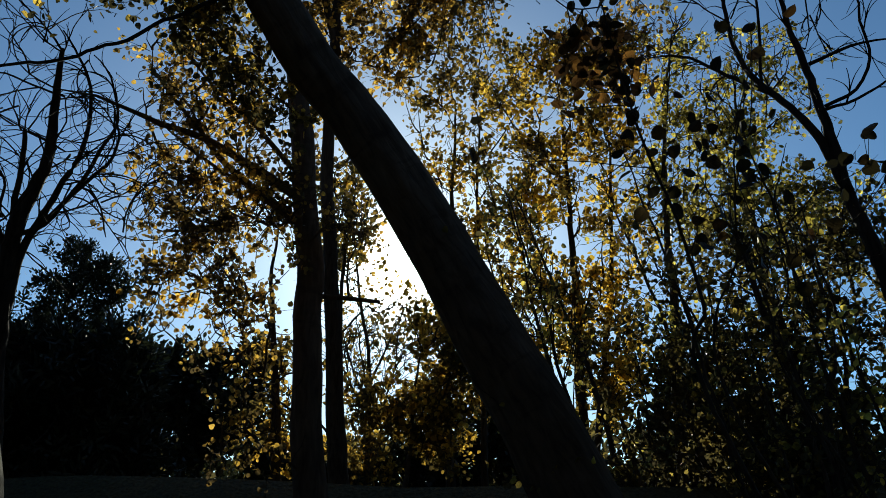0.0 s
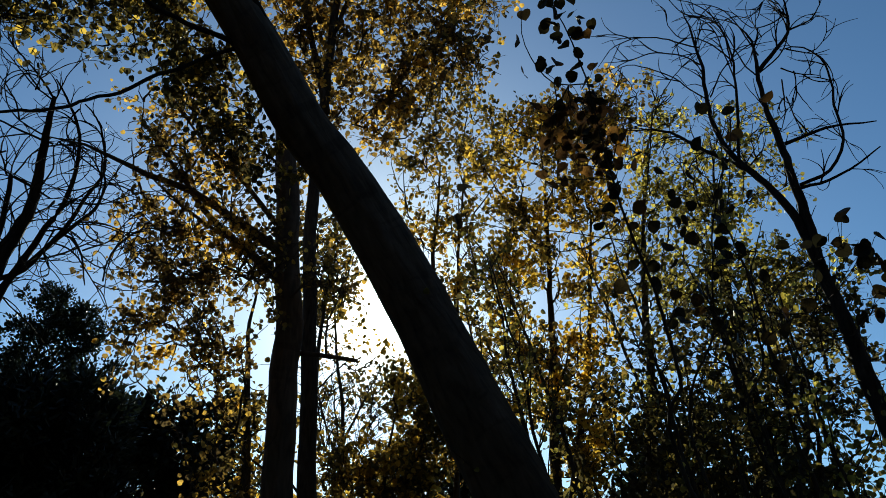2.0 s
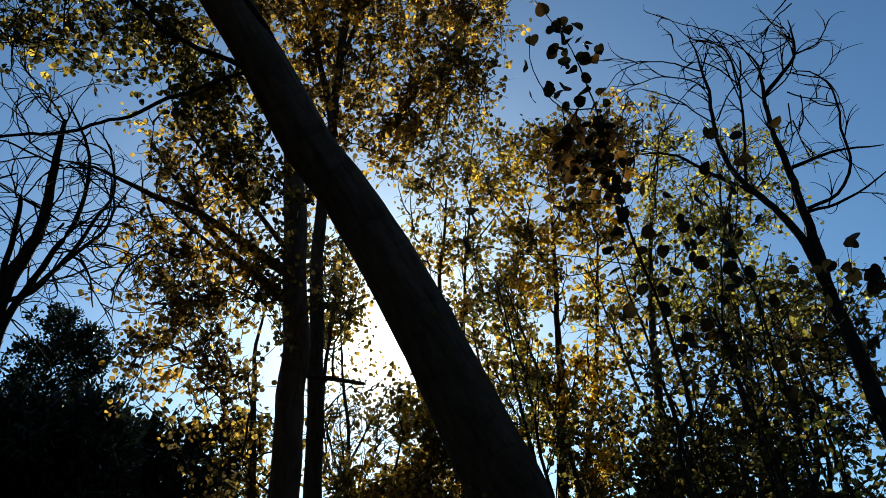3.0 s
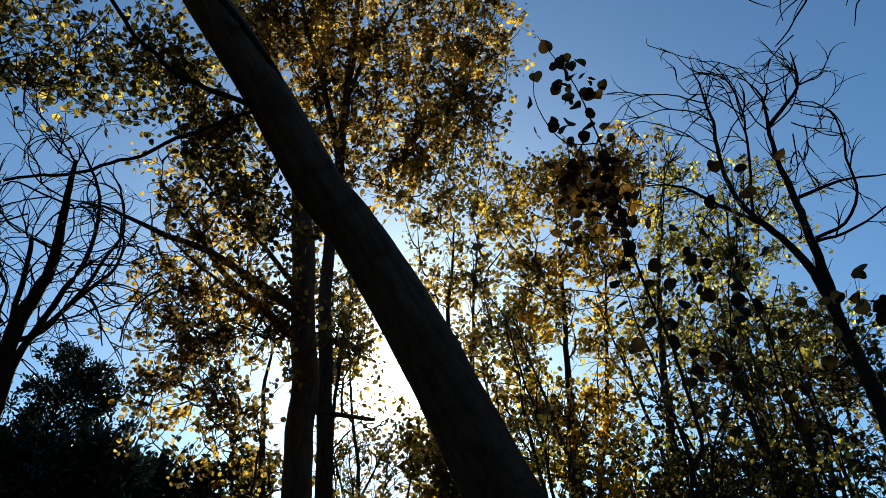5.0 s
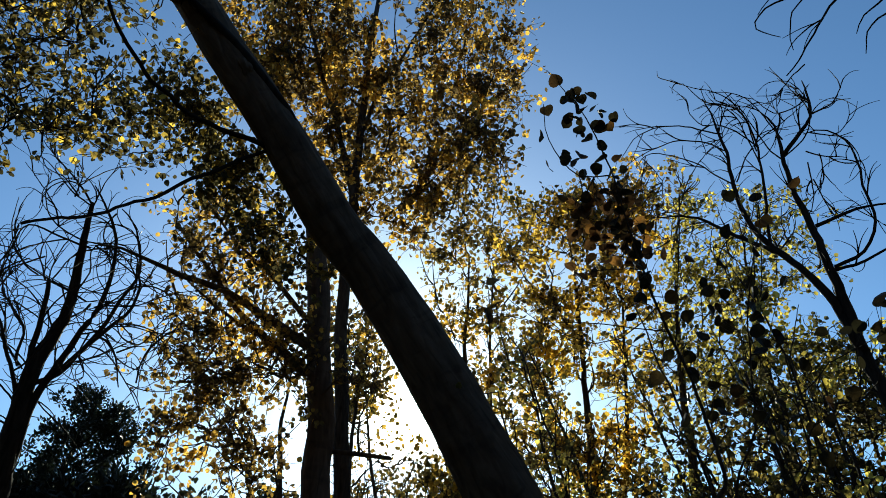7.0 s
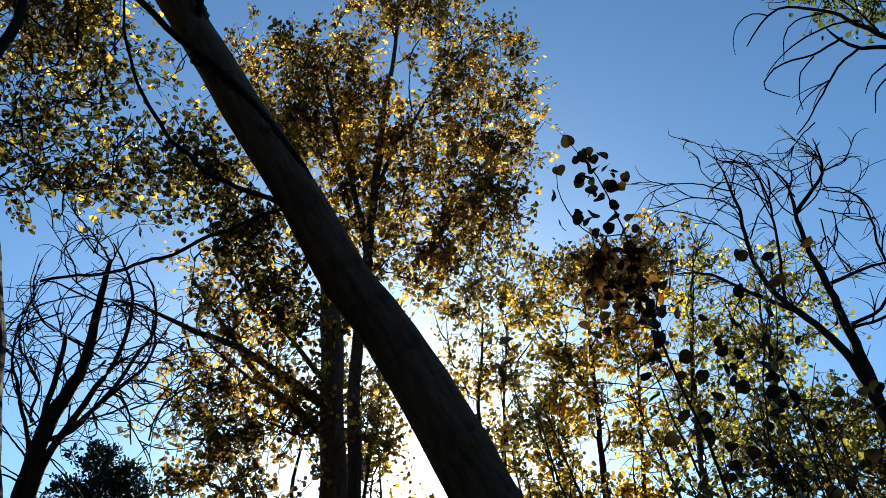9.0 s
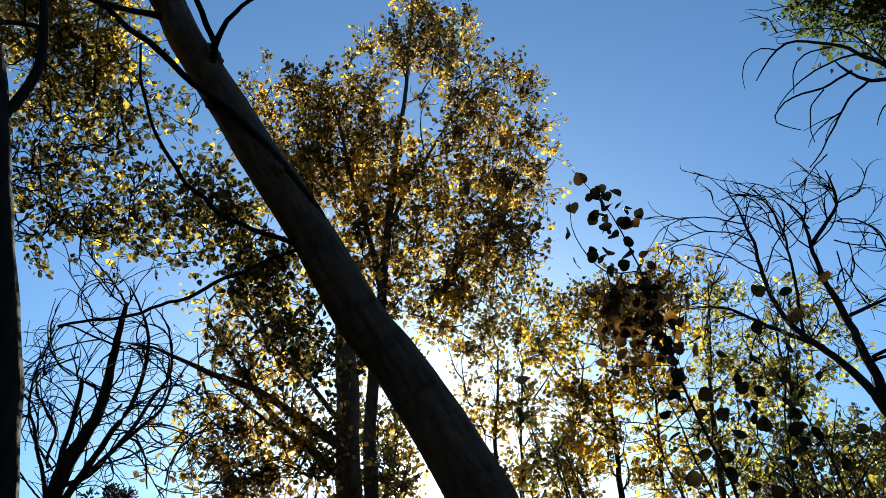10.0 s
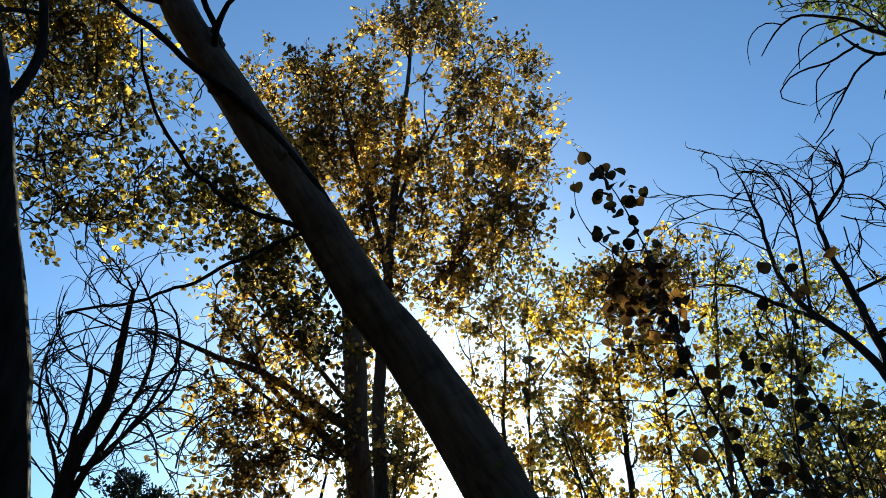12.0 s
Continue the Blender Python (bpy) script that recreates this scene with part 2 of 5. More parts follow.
def curve(ctrl, step=0.12, wiggle=0.0, rng=None):
    """A smooth line through the control points, with a slight wander."""
    c = np.asarray(ctrl, float)
    c = np.vstack([2 * c[0] - c[1], c, 2 * c[-1] - c[-2]])
    out = []
    for i in range(1, len(c) - 2):
        n = max(2, int(np.linalg.norm(c[i + 1] - c[i]) / step))
        for t in np.arange(n) / n:
            out.append(0.5 * (2 * c[i] + (c[i + 1] - c[i - 1]) * t + (2 * c[i - 1] - 5 * c[i] + 4 * c[i + 1] - c[i + 2]) * t ** 2
                              + (3 * c[i] - c[i - 1] - 3 * c[i + 1] + c[i + 2]) * t ** 3))
    out.append(c[-2])
    out = np.array(out)
    if wiggle and rng is not None:
        w = np.cumsum(rng.normal(0, 1, (len(out), 3)), axis=0)
        s = np.linspace(0, 1, len(out))[:, None]
        w = w - w[0] - s * (w[-1] - w[0])
        out = out + w * wiggle
    return out


def taper(n, r0, r1, power=1.0):
    return r1 + (r0 - r1) * (1 - np.linspace(0, 1, n)) ** power


def spray(geo_t, geo_l, centre, radius, count, rng, size, flat=1.0, hang=0.6, twig=0.004, lift=0.25):
    """A loose cluster of leafy twigs that fills a ball unevenly, reaching past it here and there."""
    centre = np.asarray(centre, float)
    twigs = max(4, int(count / 11))
    at = []
    for _ in range(twigs):
        d = rng.normal(0, 1, 3)
        d /= np.linalg.norm(d)
        start = centre + d * radius * rng.uniform(0.0, 0.6) * np.array([1, 1, flat])
        d2 = d + rng.normal(0, 0.6, 3) + np.array([0, 0, lift])
        d2 /= np.linalg.norm(d2)
        length = radius * rng.uniform(0.3, 0.9)
        s = np.linspace(0, 1, 5)[:, None]
        pts = start + d2 * s * length * np.array([1, 1, flat]) + np.array([0, 0, -0.10 * length]) * s ** 2
        pts += np.cumsum(rng.normal(0, 0.03 * length, (5, 3)), axis=0)
        geo_t.tube(pts, taper(5, twig, twig * 0.4), 3)
        k = max(3, int(rng.poisson(count / twigs)))
        u = rng.uniform(0.0, 1.0, k) ** 0.8 * 4
        i = np.minimum(u.astype(int), 3)
        q = pts[i] + (pts[i + 1] - pts[i]) * (u - i)[:, None]
        at.append(q + rng.normal(0, size * 0.7, (k, 3)))
    if at:
        geo_l.leaves(np.concatenate(at), size, rng, hang)


def nearest(line, p):
    line = np.asarray(line)
    return int(np.argmin(np.linalg.norm(line - np.asarray(p), axis=1)))


def limb_to(geo, line, target, rng, r0=0.03, r1=0.008, drop=0.75, sides=5):
    """A limb from a point of the wood that is there, lower than its end, out to target."""
    target = np.asarray(target, float)
    d = np.linalg.norm(np.asarray(line) - target, axis=1).min()
    i = nearest(line, target - np.array([0, 0, drop * d + 0.08]))
    a = np.asarray(line)[i]
    d = np.linalg.norm(target - a)
    mid = (a + target) / 2 + np.array([0, 0, -0.05 * d]) + rng.normal(0, 0.08 * d, 3)
    pts = curve([a, mid, target], 0.12, 0.014, rng)
    geo.tube(pts, taper(len(pts), r0, r1), sides)
    return pts


def knot(at, r, along, rng):
    """A rough lump where a limb was shed, drawn out along the stem."""
    g = Geo()
    bm = bmesh.new()
    bmesh.ops.create_icosphere(bm, subdivisions=3, radius=1.0)
    way = Vector(along).normalized()
    off = Vector(rng.uniform(0, 9, 3))
    v = []
    for q in bm.verts:
        d = q.co * (1 + 0.35 * noise.noise(q.co * 1.7 + off) + 0.12 * noise.noise(q.co * 5 + off))
        d += way * d.dot(way) * 0.7
        v.append(Vector(at) + d * r)
    g.add([tuple(q) for q in v], [[w.index for w in f.verts] for f in bm.faces])
    bm.free()
    return g


def one_leaf(mat):
    """A single rounded leaf with a short point, a metre long before scaling, creased along the midrib."""
    g = Geo()
    half = [(0.16, -0.03), (0.37, 0.05), (0.49, 0.22), (0.51, 0.42), (0.44, 0.62), (0.29, 0.78), (0.10, 0.90)]
    rim = [(0.0, 0.02)] + half + [(0.0, 0.97)] + [(-x, y) for x, y in reversed(half)]
    v = [(x, y, 0.26 * abs(x) - 0.10 * y * y + 0.02 * math.sin(9 * y + 4 * x)) for x, y in rim] + [(0, 0.45, -0.02)]
    k = len(rim)
    g.add(v, [(q, (q + 1) % k, k) for q in range(k)])
    return g.mesh("leaf", mat)


def put_leaf(me, t, p, size, rng, hang=0.5, limb=None):
    """One leaf of the thing t, at the place p of the world, on the limb that bears it."""
    ob = new("leaf", me)
    ob.parent = limb or t
    if not limb:
        ob.matrix_parent_inverse = Matrix.Translation(t.location).inverted()
    d = Vector(rng.normal(0, 1, 3)) + Vector((0, 0, -hang))
    q = d.to_track_quat('Y', 'Z') @ Euler((0, rng.uniform(0, 6.28), 0)).to_quaternion()
    ob.matrix_basis = Matrix.LocRotScale(p, q, (size, size, size))


def scatter(masses, rng):
    """Leaf clusters strewn through the masses of a crown: (x, y, z, half width, half height, clusters, fullness)."""
    for x, y, z, rw, rh, n, full in masses:
        for _ in range(int(n * 1.8)):
            d = rng.normal(0, 1, 3)
            d *= rng.random() ** 0.36 / np.linalg.norm(d)
            yield np.array([x, y, z]) + d * np.array([rw, rw * 0.6, rh]), rng.uniform(0.24, 0.5), full * rng.uniform(0.3, 0.75)


def leafy_tree(name, label, category, stems, blobs, seed, leaf, size, bark_mat, density=1.0, group="", limb_r=0.017, hang=0.6, sides=10, singles=None, turned=(), turned_leaf=None, turned_label="leaves turned golden"):
    """stems: (control points, foot radius, top radius); blobs: the masses of the crown, as for scatter(); turned: masses whose leaves have turned."""
    rng = np.random.default_rng(seed)
    t = thing(name, stems[0][0][0], label, category, group)
    lines = []
    for ctrl, r0, r1 in stems:
        g = Geo()
        pts = curve(ctrl, 0.15, 0.008, rng)
        g.tube(pts, taper(len(pts), r0, r1), sides, 0.10, seed)
        part("trunk" if not lines else "stem", g, bark_mat, t, smooth=True)
        lines.append(pts)
    twigs, leaves, other = Geo(), Geo(), Geo()
    every = np.concatenate(lines)
    clusters = [(*k, leaves) for k in scatter(blobs, rng)] + [(*k, other) for k in scatter(turned, rng)]
    clusters.sort(key=lambda k: np.linalg.norm(every - k[0], axis=1).min())
    wood = every
    for c, r, full, crown in clusters:
        g = Geo()
        far = np.linalg.norm(every - c, axis=1).min()
        end = limb_to(g, wood, c, rng, limb_r * (0.45 + 0.55 * math.exp(-far)), 0.004)
        wood = np.concatenate([wood, end[len(end) // 4:]])
        limb = part("limb", g, bark_mat, t, smooth=True)
        for _ in range(3):
            d = rng.normal(0, 1, 3)
            q = c + d / np.linalg.norm(d) * r * 0.8
            limb_to(twigs, end[len(end) // 2:], q, rng, 0.006, 0.003, 0.3, 4)
        spray(twigs, crown, c, r, int(density * full * 3.3 * (r / size) ** 2), rng, size, hang=hang)
        if singles:
            for _ in range(max(1, 290 // len(clusters))):
                d = np.clip(rng.normal(0, 0.42, 3), -0.8, 0.8)
                put_leaf(singles, t, Vector(c + d * r), size * rng.uniform(0.8, 1.2), rng, limb=limb)
    part("twig_mass", twigs, BARK_THIN, t, kind="stuff")
    part("crown", leaves, leaf, t, kind="stuff")
    if other.n:
        part("turned_crown", other, turned_leaf, t, turned_label, kind="stuff")
    return t, lines


def curly(geo, p, d, length, r, depth, rng, curl, droop=0.0, kids=3, turn=None):
    """A bare branch that wanders and bends in long arcs, tighter towards its tip, with side shoots that bend their own way."""
    step = 0.05
    n = max(5, int(length / step))
    pts, p, d = [np.array(p, float)], np.array(p, float), np.array(d, float)
    d /= np.linalg.norm(d)
    axis = np.cross(d, rng.normal(0, 1, 3)) if turn is None else np.array(turn, float) + rng.normal(0, 0.45, 3)
    axis /= np.linalg.norm(axis)
    bend = curl * rng.uniform(0.2, 1.0)
    for i in range(n):
        axis += rng.normal(0, 0.12, 3)
        axis /= np.linalg.norm(axis)
        bend += rng.normal(0.015, 0.14) * curl
        bend = min(max(bend, -0.35 * curl), 1.7 * curl)
        d = d + np.cross(axis, d) * bend + np.array([0, 0, -droop * i / n])
        d /= np.linalg.norm(d)
        p = p + d * step
        pts.append(p.copy())
    pts = np.array(pts)
    pts[1:] += rng.normal(0, 0.0015, (n, 3))
    geo.tube(pts, taper(len(pts), r, max(r * 0.35, 0.0024)), 5 if r > 0.012 else 4)
    if depth > 0:
        for _ in range(kids):
            i = int(rng.uniform(0.12, 0.92) * n)
            e = pts[min(i + 1, n)] - pts[i]
            e = e / np.linalg.norm(e)
            out = np.cross((0, 1, 0), e) * rng.choice((-1, 1)) * rng.uniform(0.2, 0.75)
            flip = None if turn is None else np.array(turn) * rng.choice((-1, 1, 1))
            curly(geo, pts[i], e + out + rng.normal(0, 0.2, 3), length * rng.uniform(0.3, 0.75), max(r * 0.7, 0.0042), depth - 1, rng, curl * 1.15, droop, max(1, kids - 1), flip)
    return pts


# ---------------------------------------------------------------- ground, far woods and unseen sky-blocking trees
def lie(x, y):
    """Height of the ground: level round the camera, with an earth bank ahead."""
    far = math.hypot(x, y)
    u = min(max((y - 6.1) / 1.5, 0.0), 1.0)
    top = 1.95 + 0.07 * min(max(-0.4 - x, 0.0), 3.0)
    out = max(0.0, 1 - max(0.0, abs(x) - 9.0) / 12.0) * max(0.0, 1 - max(0.0, y - 22.0) / 30.0)
    near = max(0.0, 1 - far / 60)
    return (3 * u * u - 2 * u ** 3) * top * out + 0.22 * near * noise.noise(Vector((x * 0.25, y * 0.25, 0))) - 0.02


def ground():
    m, n, l, out = material("leaf_litter_and_grass")
    b = n.new("ShaderNodeBsdfPrincipled")
    b.inputs["Roughness"].default_value = 0.95
    co = n.new("ShaderNodeTexCoord")
    a = n.new("ShaderNodeTexNoise")
    a.inputs["Scale"].default_value = 0.6
    a.inputs["Detail"].default_value = 8
    l.new(co.outputs["Object"], a.inputs["Vector"])
    c = n.new("ShaderNodeTexNoise")
    c.inputs["Scale"].default_value = 30
    c.inputs["Detail"].default_value = 5
    l.new(co.outputs["Object"], c.inputs["Vector"])
    ra = ramp(n, [(0.35, (0.05, 0.055, 0.02)), (0.6, (0.13, 0.10, 0.045))])
    rc = ramp(n, [(0.35, (0.45, 0.4, 0.35)), (0.65, (1, 1, 1))])
    l.new(a.outputs["Fac"], ra.inputs["Fac"])
    l.new(c.outputs["Fac"], rc.inputs["Fac"])
    mix = n.new("ShaderNodeMix")
    mix.data_type, mix.blend_type = 'RGBA', 'MULTIPLY'
    mix.inputs[0].default_value = 0.8
    l.new(ra.outputs["Color"], mix.inputs[6])
    l.new(rc.outputs["Color"], mix.inputs[7])
    l.new(mix.outputs[2], b.inputs["Base Color"])
    bp = n.new("ShaderNodeBump")
    bp.inputs["Distance"].default_value = 0.05
    l.new(c.outputs["Fac"], bp.inputs["Height"])
    l.new(bp.outputs[0], b.inputs["Normal"])
    l.new(b.outputs[0], out.inputs["Surface"])
    xs = np.concatenate([[-2000, -600, -200, -80], np.linspace(-40, -14, 27), np.linspace(-13.6, 13.6, 69), np.linspace(14, 40, 27), [80, 200, 600, 2000]])
    nx = len(xs)
    verts, faces = [], []
    for y in xs:
        for x in xs:
            verts.append((x, y, lie(x, y)))
    for j in range(nx - 1):
        for i in range(nx - 1):
            o = j * nx + i
            faces.append((o, o + 1, o + nx + 1, o + nx))
    me = bpy.data.meshes.new("ground")
    me.from_pydata(verts, [], faces)
    me.materials.append(m)
    me.shade_smooth()
    return tagged(new("ground", me), "woodland ground of dry grass and fallen leaves", "ground", kind="structure")


ground()


def woods():
    """The far wood ahead, and unseen trees added beside and behind the camera to block sky light, as clumps of foliage
    on stems.
    """
    rng = np.random.default_rng(7)
    t = thing("woods_and_sky_block", (0, 0, 0), "far wood of poplars ahead, with unseen trees added behind to block sky light", "woods", kind="stuff")
    stems, leaves = Geo(), Geo()
    for _ in range(210):
        a = rng.uniform(0, 2 * math.pi)
        ahead = math.cos(a)
        # trees out of view stand nearer and taller, added to darken the trunks
        r = rng.uniform(24, 40) if ahead > 0.35 else rng.uniform(6.5, 15)
        top = rng.uniform(3.2, 5.6) if ahead > 0.35 else rng.uniform(9, 15)
        x, y = r * math.sin(a), r * math.cos(a)
        foot = lie(x, y)
        pts = curve([(x, y, foot - 0.1), (x + rng.normal(0, 0.2), y, (foot + top) * 0.5), (x + rng.normal(0, 0.4), y, max(top, foot + 1.5))], 0.5)
        stems.tube(pts, taper(len(pts), 0.14, 0.03), 6)
        k = 420
        z = rng.uniform(foot + 0.3, max(top, foot + 1.0), k)
        w = 2.3 * np.sqrt(np.clip(1 - ((z - 0.45 * top) / (0.62 * top)) ** 2, 0.02, 1))
        q = np.stack([x + rng.normal(0, 0.55, k) * w, y + rng.normal(0, 0.55, k) * w, z], 1)
        leaves.leaves(q, 0.30, rng, 0.4)
    part("stem_mass", stems, BARK_THIN, t, kind="stuff")
    part("crown_mass", leaves, LEAF_DULL, t, kind="stuff")


woods()


def shrub(name, label, base, blobs, seed, leaf, size, density, stem_r=0.03, hang=0.3, flat=1.0):
    rng = np.random.default_rng(seed)
    t = thing(name, (base[0], base[1], lie(base[0], base[1])), label, "shrub", "undergrowth")
    twigs, leaves = Geo(), Geo()
    for x, y, z, r, full in blobs:
        c = np.array([x, y, z])
        foot = np.array([base[0] + (x - base[0]) * 0.5, base[1] + (y - base[1]) * 0.5, 0.0])
        foot[2] = lie(foot[0], foot[1]) - 0.03
        mid = (foot + c) / 2 + rng.normal(0, 0.15, 3)
        pts = curve([foot, mid, c], 0.2, 0.01, rng)
        g = Geo()
        g.tube(pts, taper(len(pts), stem_r, 0.008), 5)
        part("stem", g, BARK_THIN, t, smooth=True)
        spray(twigs, leaves, c, r, int(density * full * 7.0 * (r / size) ** 2), rng, size, hang=hang, lift=0.25 - hang, flat=flat)
    part("twig_mass", twigs, BARK_THIN, t, kind="stuff")
    part("crown", leaves, leaf, t, kind="stuff")
    return t


# ---------------------------------------------------------------- the leaning poplar
def leaning_poplar():
    rng = np.random.default_rng(11)
    foot = [(1.55, 6.3, -0.1), (1.22, 6.25, 1.1)]
    ctrl = foot + [(0.75, 6.20, 2.17), (0.35, 6.13, 2.94), (-0.14, 6.04, 3.87), (-0.66, 5.87, 4.70), (-0.97, 5.78, 5.08), (-1.27, 5.62, 5.55), (-1.58, 5.44, 6.04), (-1.93, 5.22, 6.53), (-2.26, 4.98, 7.02), (-2.60, 4.69, 7.49), (-2.79, 4.59, 7.86), (-2.87, 4.42, 7.98), (-3.10, 4.26, 8.48), (-3.32, 3.97, 9.39)]
    t = thing("leaning_poplar", foot[0], "thick leaning poplar with furrowed grey-brown bark and few golden leaves", "tree")
    g = Geo()
    pts = curve(ctrl, 0.09)
    rad = taper(len(pts), 0.36, 0.138, 1.55)
    g.tube(pts, rad, 32, 0.10, 3)
    part("trunk", g, BARK_LEAN, t, smooth=True)
    # limbs
    def limb(cs, r0, r1, label="", wig=0.006, flare=1.0):
        gl = Geo()
        p = curve(cs, 0.08, wig, rng)
        rl = taper(len(p), r0, r1)
        rl[:5] *= 1 + flare * np.array([1.0, 0.6, 0.35, 0.18, 0.07])
        gl.tube(p, rl, 8, 0.12, 5)
        # limbs take the bark whose colour holds their shade
        part("limb", gl, BARK_SHADED, t, label, smooth=True)
        return p
    ls = [limb([(-1.22, 5.72, 5.70), (-1.34, 5.47, 5.95), (-1.45, 5.30, 6.12), (-1.60, 5.19, 6.31), (-1.76, 5.09, 6.49), (-1.92, 5.00, 6.64), (-2.10, 4.90, 6.77), (-2.29, 4.80, 6.90), (-2.39, 4.75, 6.96), (-2.50, 4.69, 7.02), (-2.67, 4.58, 7.15), (-2.82, 4.48, 7.25), (-3.02, 4.41, 7.38), (-3.19, 4.33, 7.53), (-3.35, 4.18, 7.59), (-3.49, 4.04, 7.61)], 0.042, 0.023, "", 0.004, 0.0)]
    ls += [limb([(-2.62, 4.68, 7.64), (-2.85, 4.55, 7.69), (-3.07, 4.40, 7.61), (-3.35, 4.07, 7.43), (-3.61, 3.84, 7.65)], 0.034, 0.022),
          limb([(-2.40, 5.00, 7.12), (-2.36, 4.78, 7.22), (-2.32, 4.68, 7.31), (-2.31, 4.61, 7.37), (-2.35, 4.48, 7.46), (-2.41, 4.29, 7.58), (-2.55, 4.03, 7.70)], 0.036, 0.022),
          limb([(-2.33, 4.66, 7.33), (-2.22, 4.55, 7.45), (-2.09, 4.47, 7.56), (-1.89, 4.41, 7.68), (-1.55, 4.33, 7.83), (-1.31, 4.25, 7.94)], 0.020, 0.015)]
    ls += [limb([(-1.30, 5.56, 5.66), (-1.70, 5.40, 5.77), (-2.04, 5.18, 5.83), (-2.37, 4.92, 6.01), (-2.64, 4.67, 6.33), (-2.77, 4.48, 6.68), (-2.81, 4.34, 7.05)], 0.024, 0.011, "", 0.009),
          limb([(-1.34, 5.55, 5.81), (-1.68, 5.41, 5.59), (-1.94, 5.27, 5.33), (-2.22, 4.99, 4.94), (-2.46, 4.77, 4.68), (-2.64, 4.56, 4.45), (-2.75, 4.37, 4.31)], 0.019, 0.009, "bare dead limb that droops", 0.010, 0.3)]
    for at, r in (((-2.12, 4.99, 7.03), 0.05), ((-1.57, 5.40, 6.22), 0.075), ((-1.74, 5.17, 6.33), 0.06), ((-2.40, 4.79, 7.38), 0.095), ((-2.33, 4.88, 6.86), 0.045)):
        part("knot", knot(at, r, (-0.50, -0.205, 0.84), rng), BARK_LEAN, t, "dark branch scar", smooth=True)
    twigs, leaves = Geo(), Geo()
    blobs = [(-2.91, 5.21, 5.81, 0.41, 0.39, 8, 0.7), (-2.50, 5.42, 5.83, 0.41, 0.33, 8, 0.8), (-2.20, 5.65, 6.11, 0.32, 0.41, 8, 1.1), (-1.87, 5.77, 5.68, 0.31, 0.27, 7, 1.2), (-2.42, 5.56, 6.45, 0.22, 0.31, 5, 0.9),
             (-2.69, 5.33, 6.47, 0.32, 0.37, 5, 0.6), (-2.80, 5.27, 7.17, 0.23, 0.35, 2, 0.5), (-1.60, 5.95, 5.43, 0.20, 0.27, 3, 1),
             (-1.95, 5.85, 5.55, 0.26, 0.22, 4, 1.2), (-1.62, 5.95, 5.20, 0.24, 0.24, 4, 1.2), (-1.36, 6.05, 4.95, 0.20, 0.26, 4, 1.1),
             (-2.5, 5.75, 6.48, 0.24, 0.24, 4, 0.8), (-2.2, 5.85, 6.24, 0.2, 0.18, 3, 0.9)]
    every = np.concatenate(ls[:-1])
    one = one_leaf(ONE_DUSK)
    for c, r, full in sorted(scatter(blobs, rng), key=lambda k: np.linalg.norm(every - k[0], axis=1).min()):
        end = limb_to(twigs, every, c, rng, 0.008, 0.003, 0.4, 4)
        every = np.concatenate([every, end[len(end) // 3:]])
        spray(twigs, leaves, c, r, int(full * 1.3 * (r / 0.052) ** 2), rng, 0.052)
        for _ in range(3):
            put_leaf(one, t, Vector(c + rng.normal(0, 0.5, 3) * r), 0.054 * rng.uniform(0.8, 1.2), rng)
    part("twig_mass", twigs, BARK_THIN, t, kind="stuff")
    part("crown", leaves, LEAF_DUSK, t, kind="stuff")


leaning_poplar()

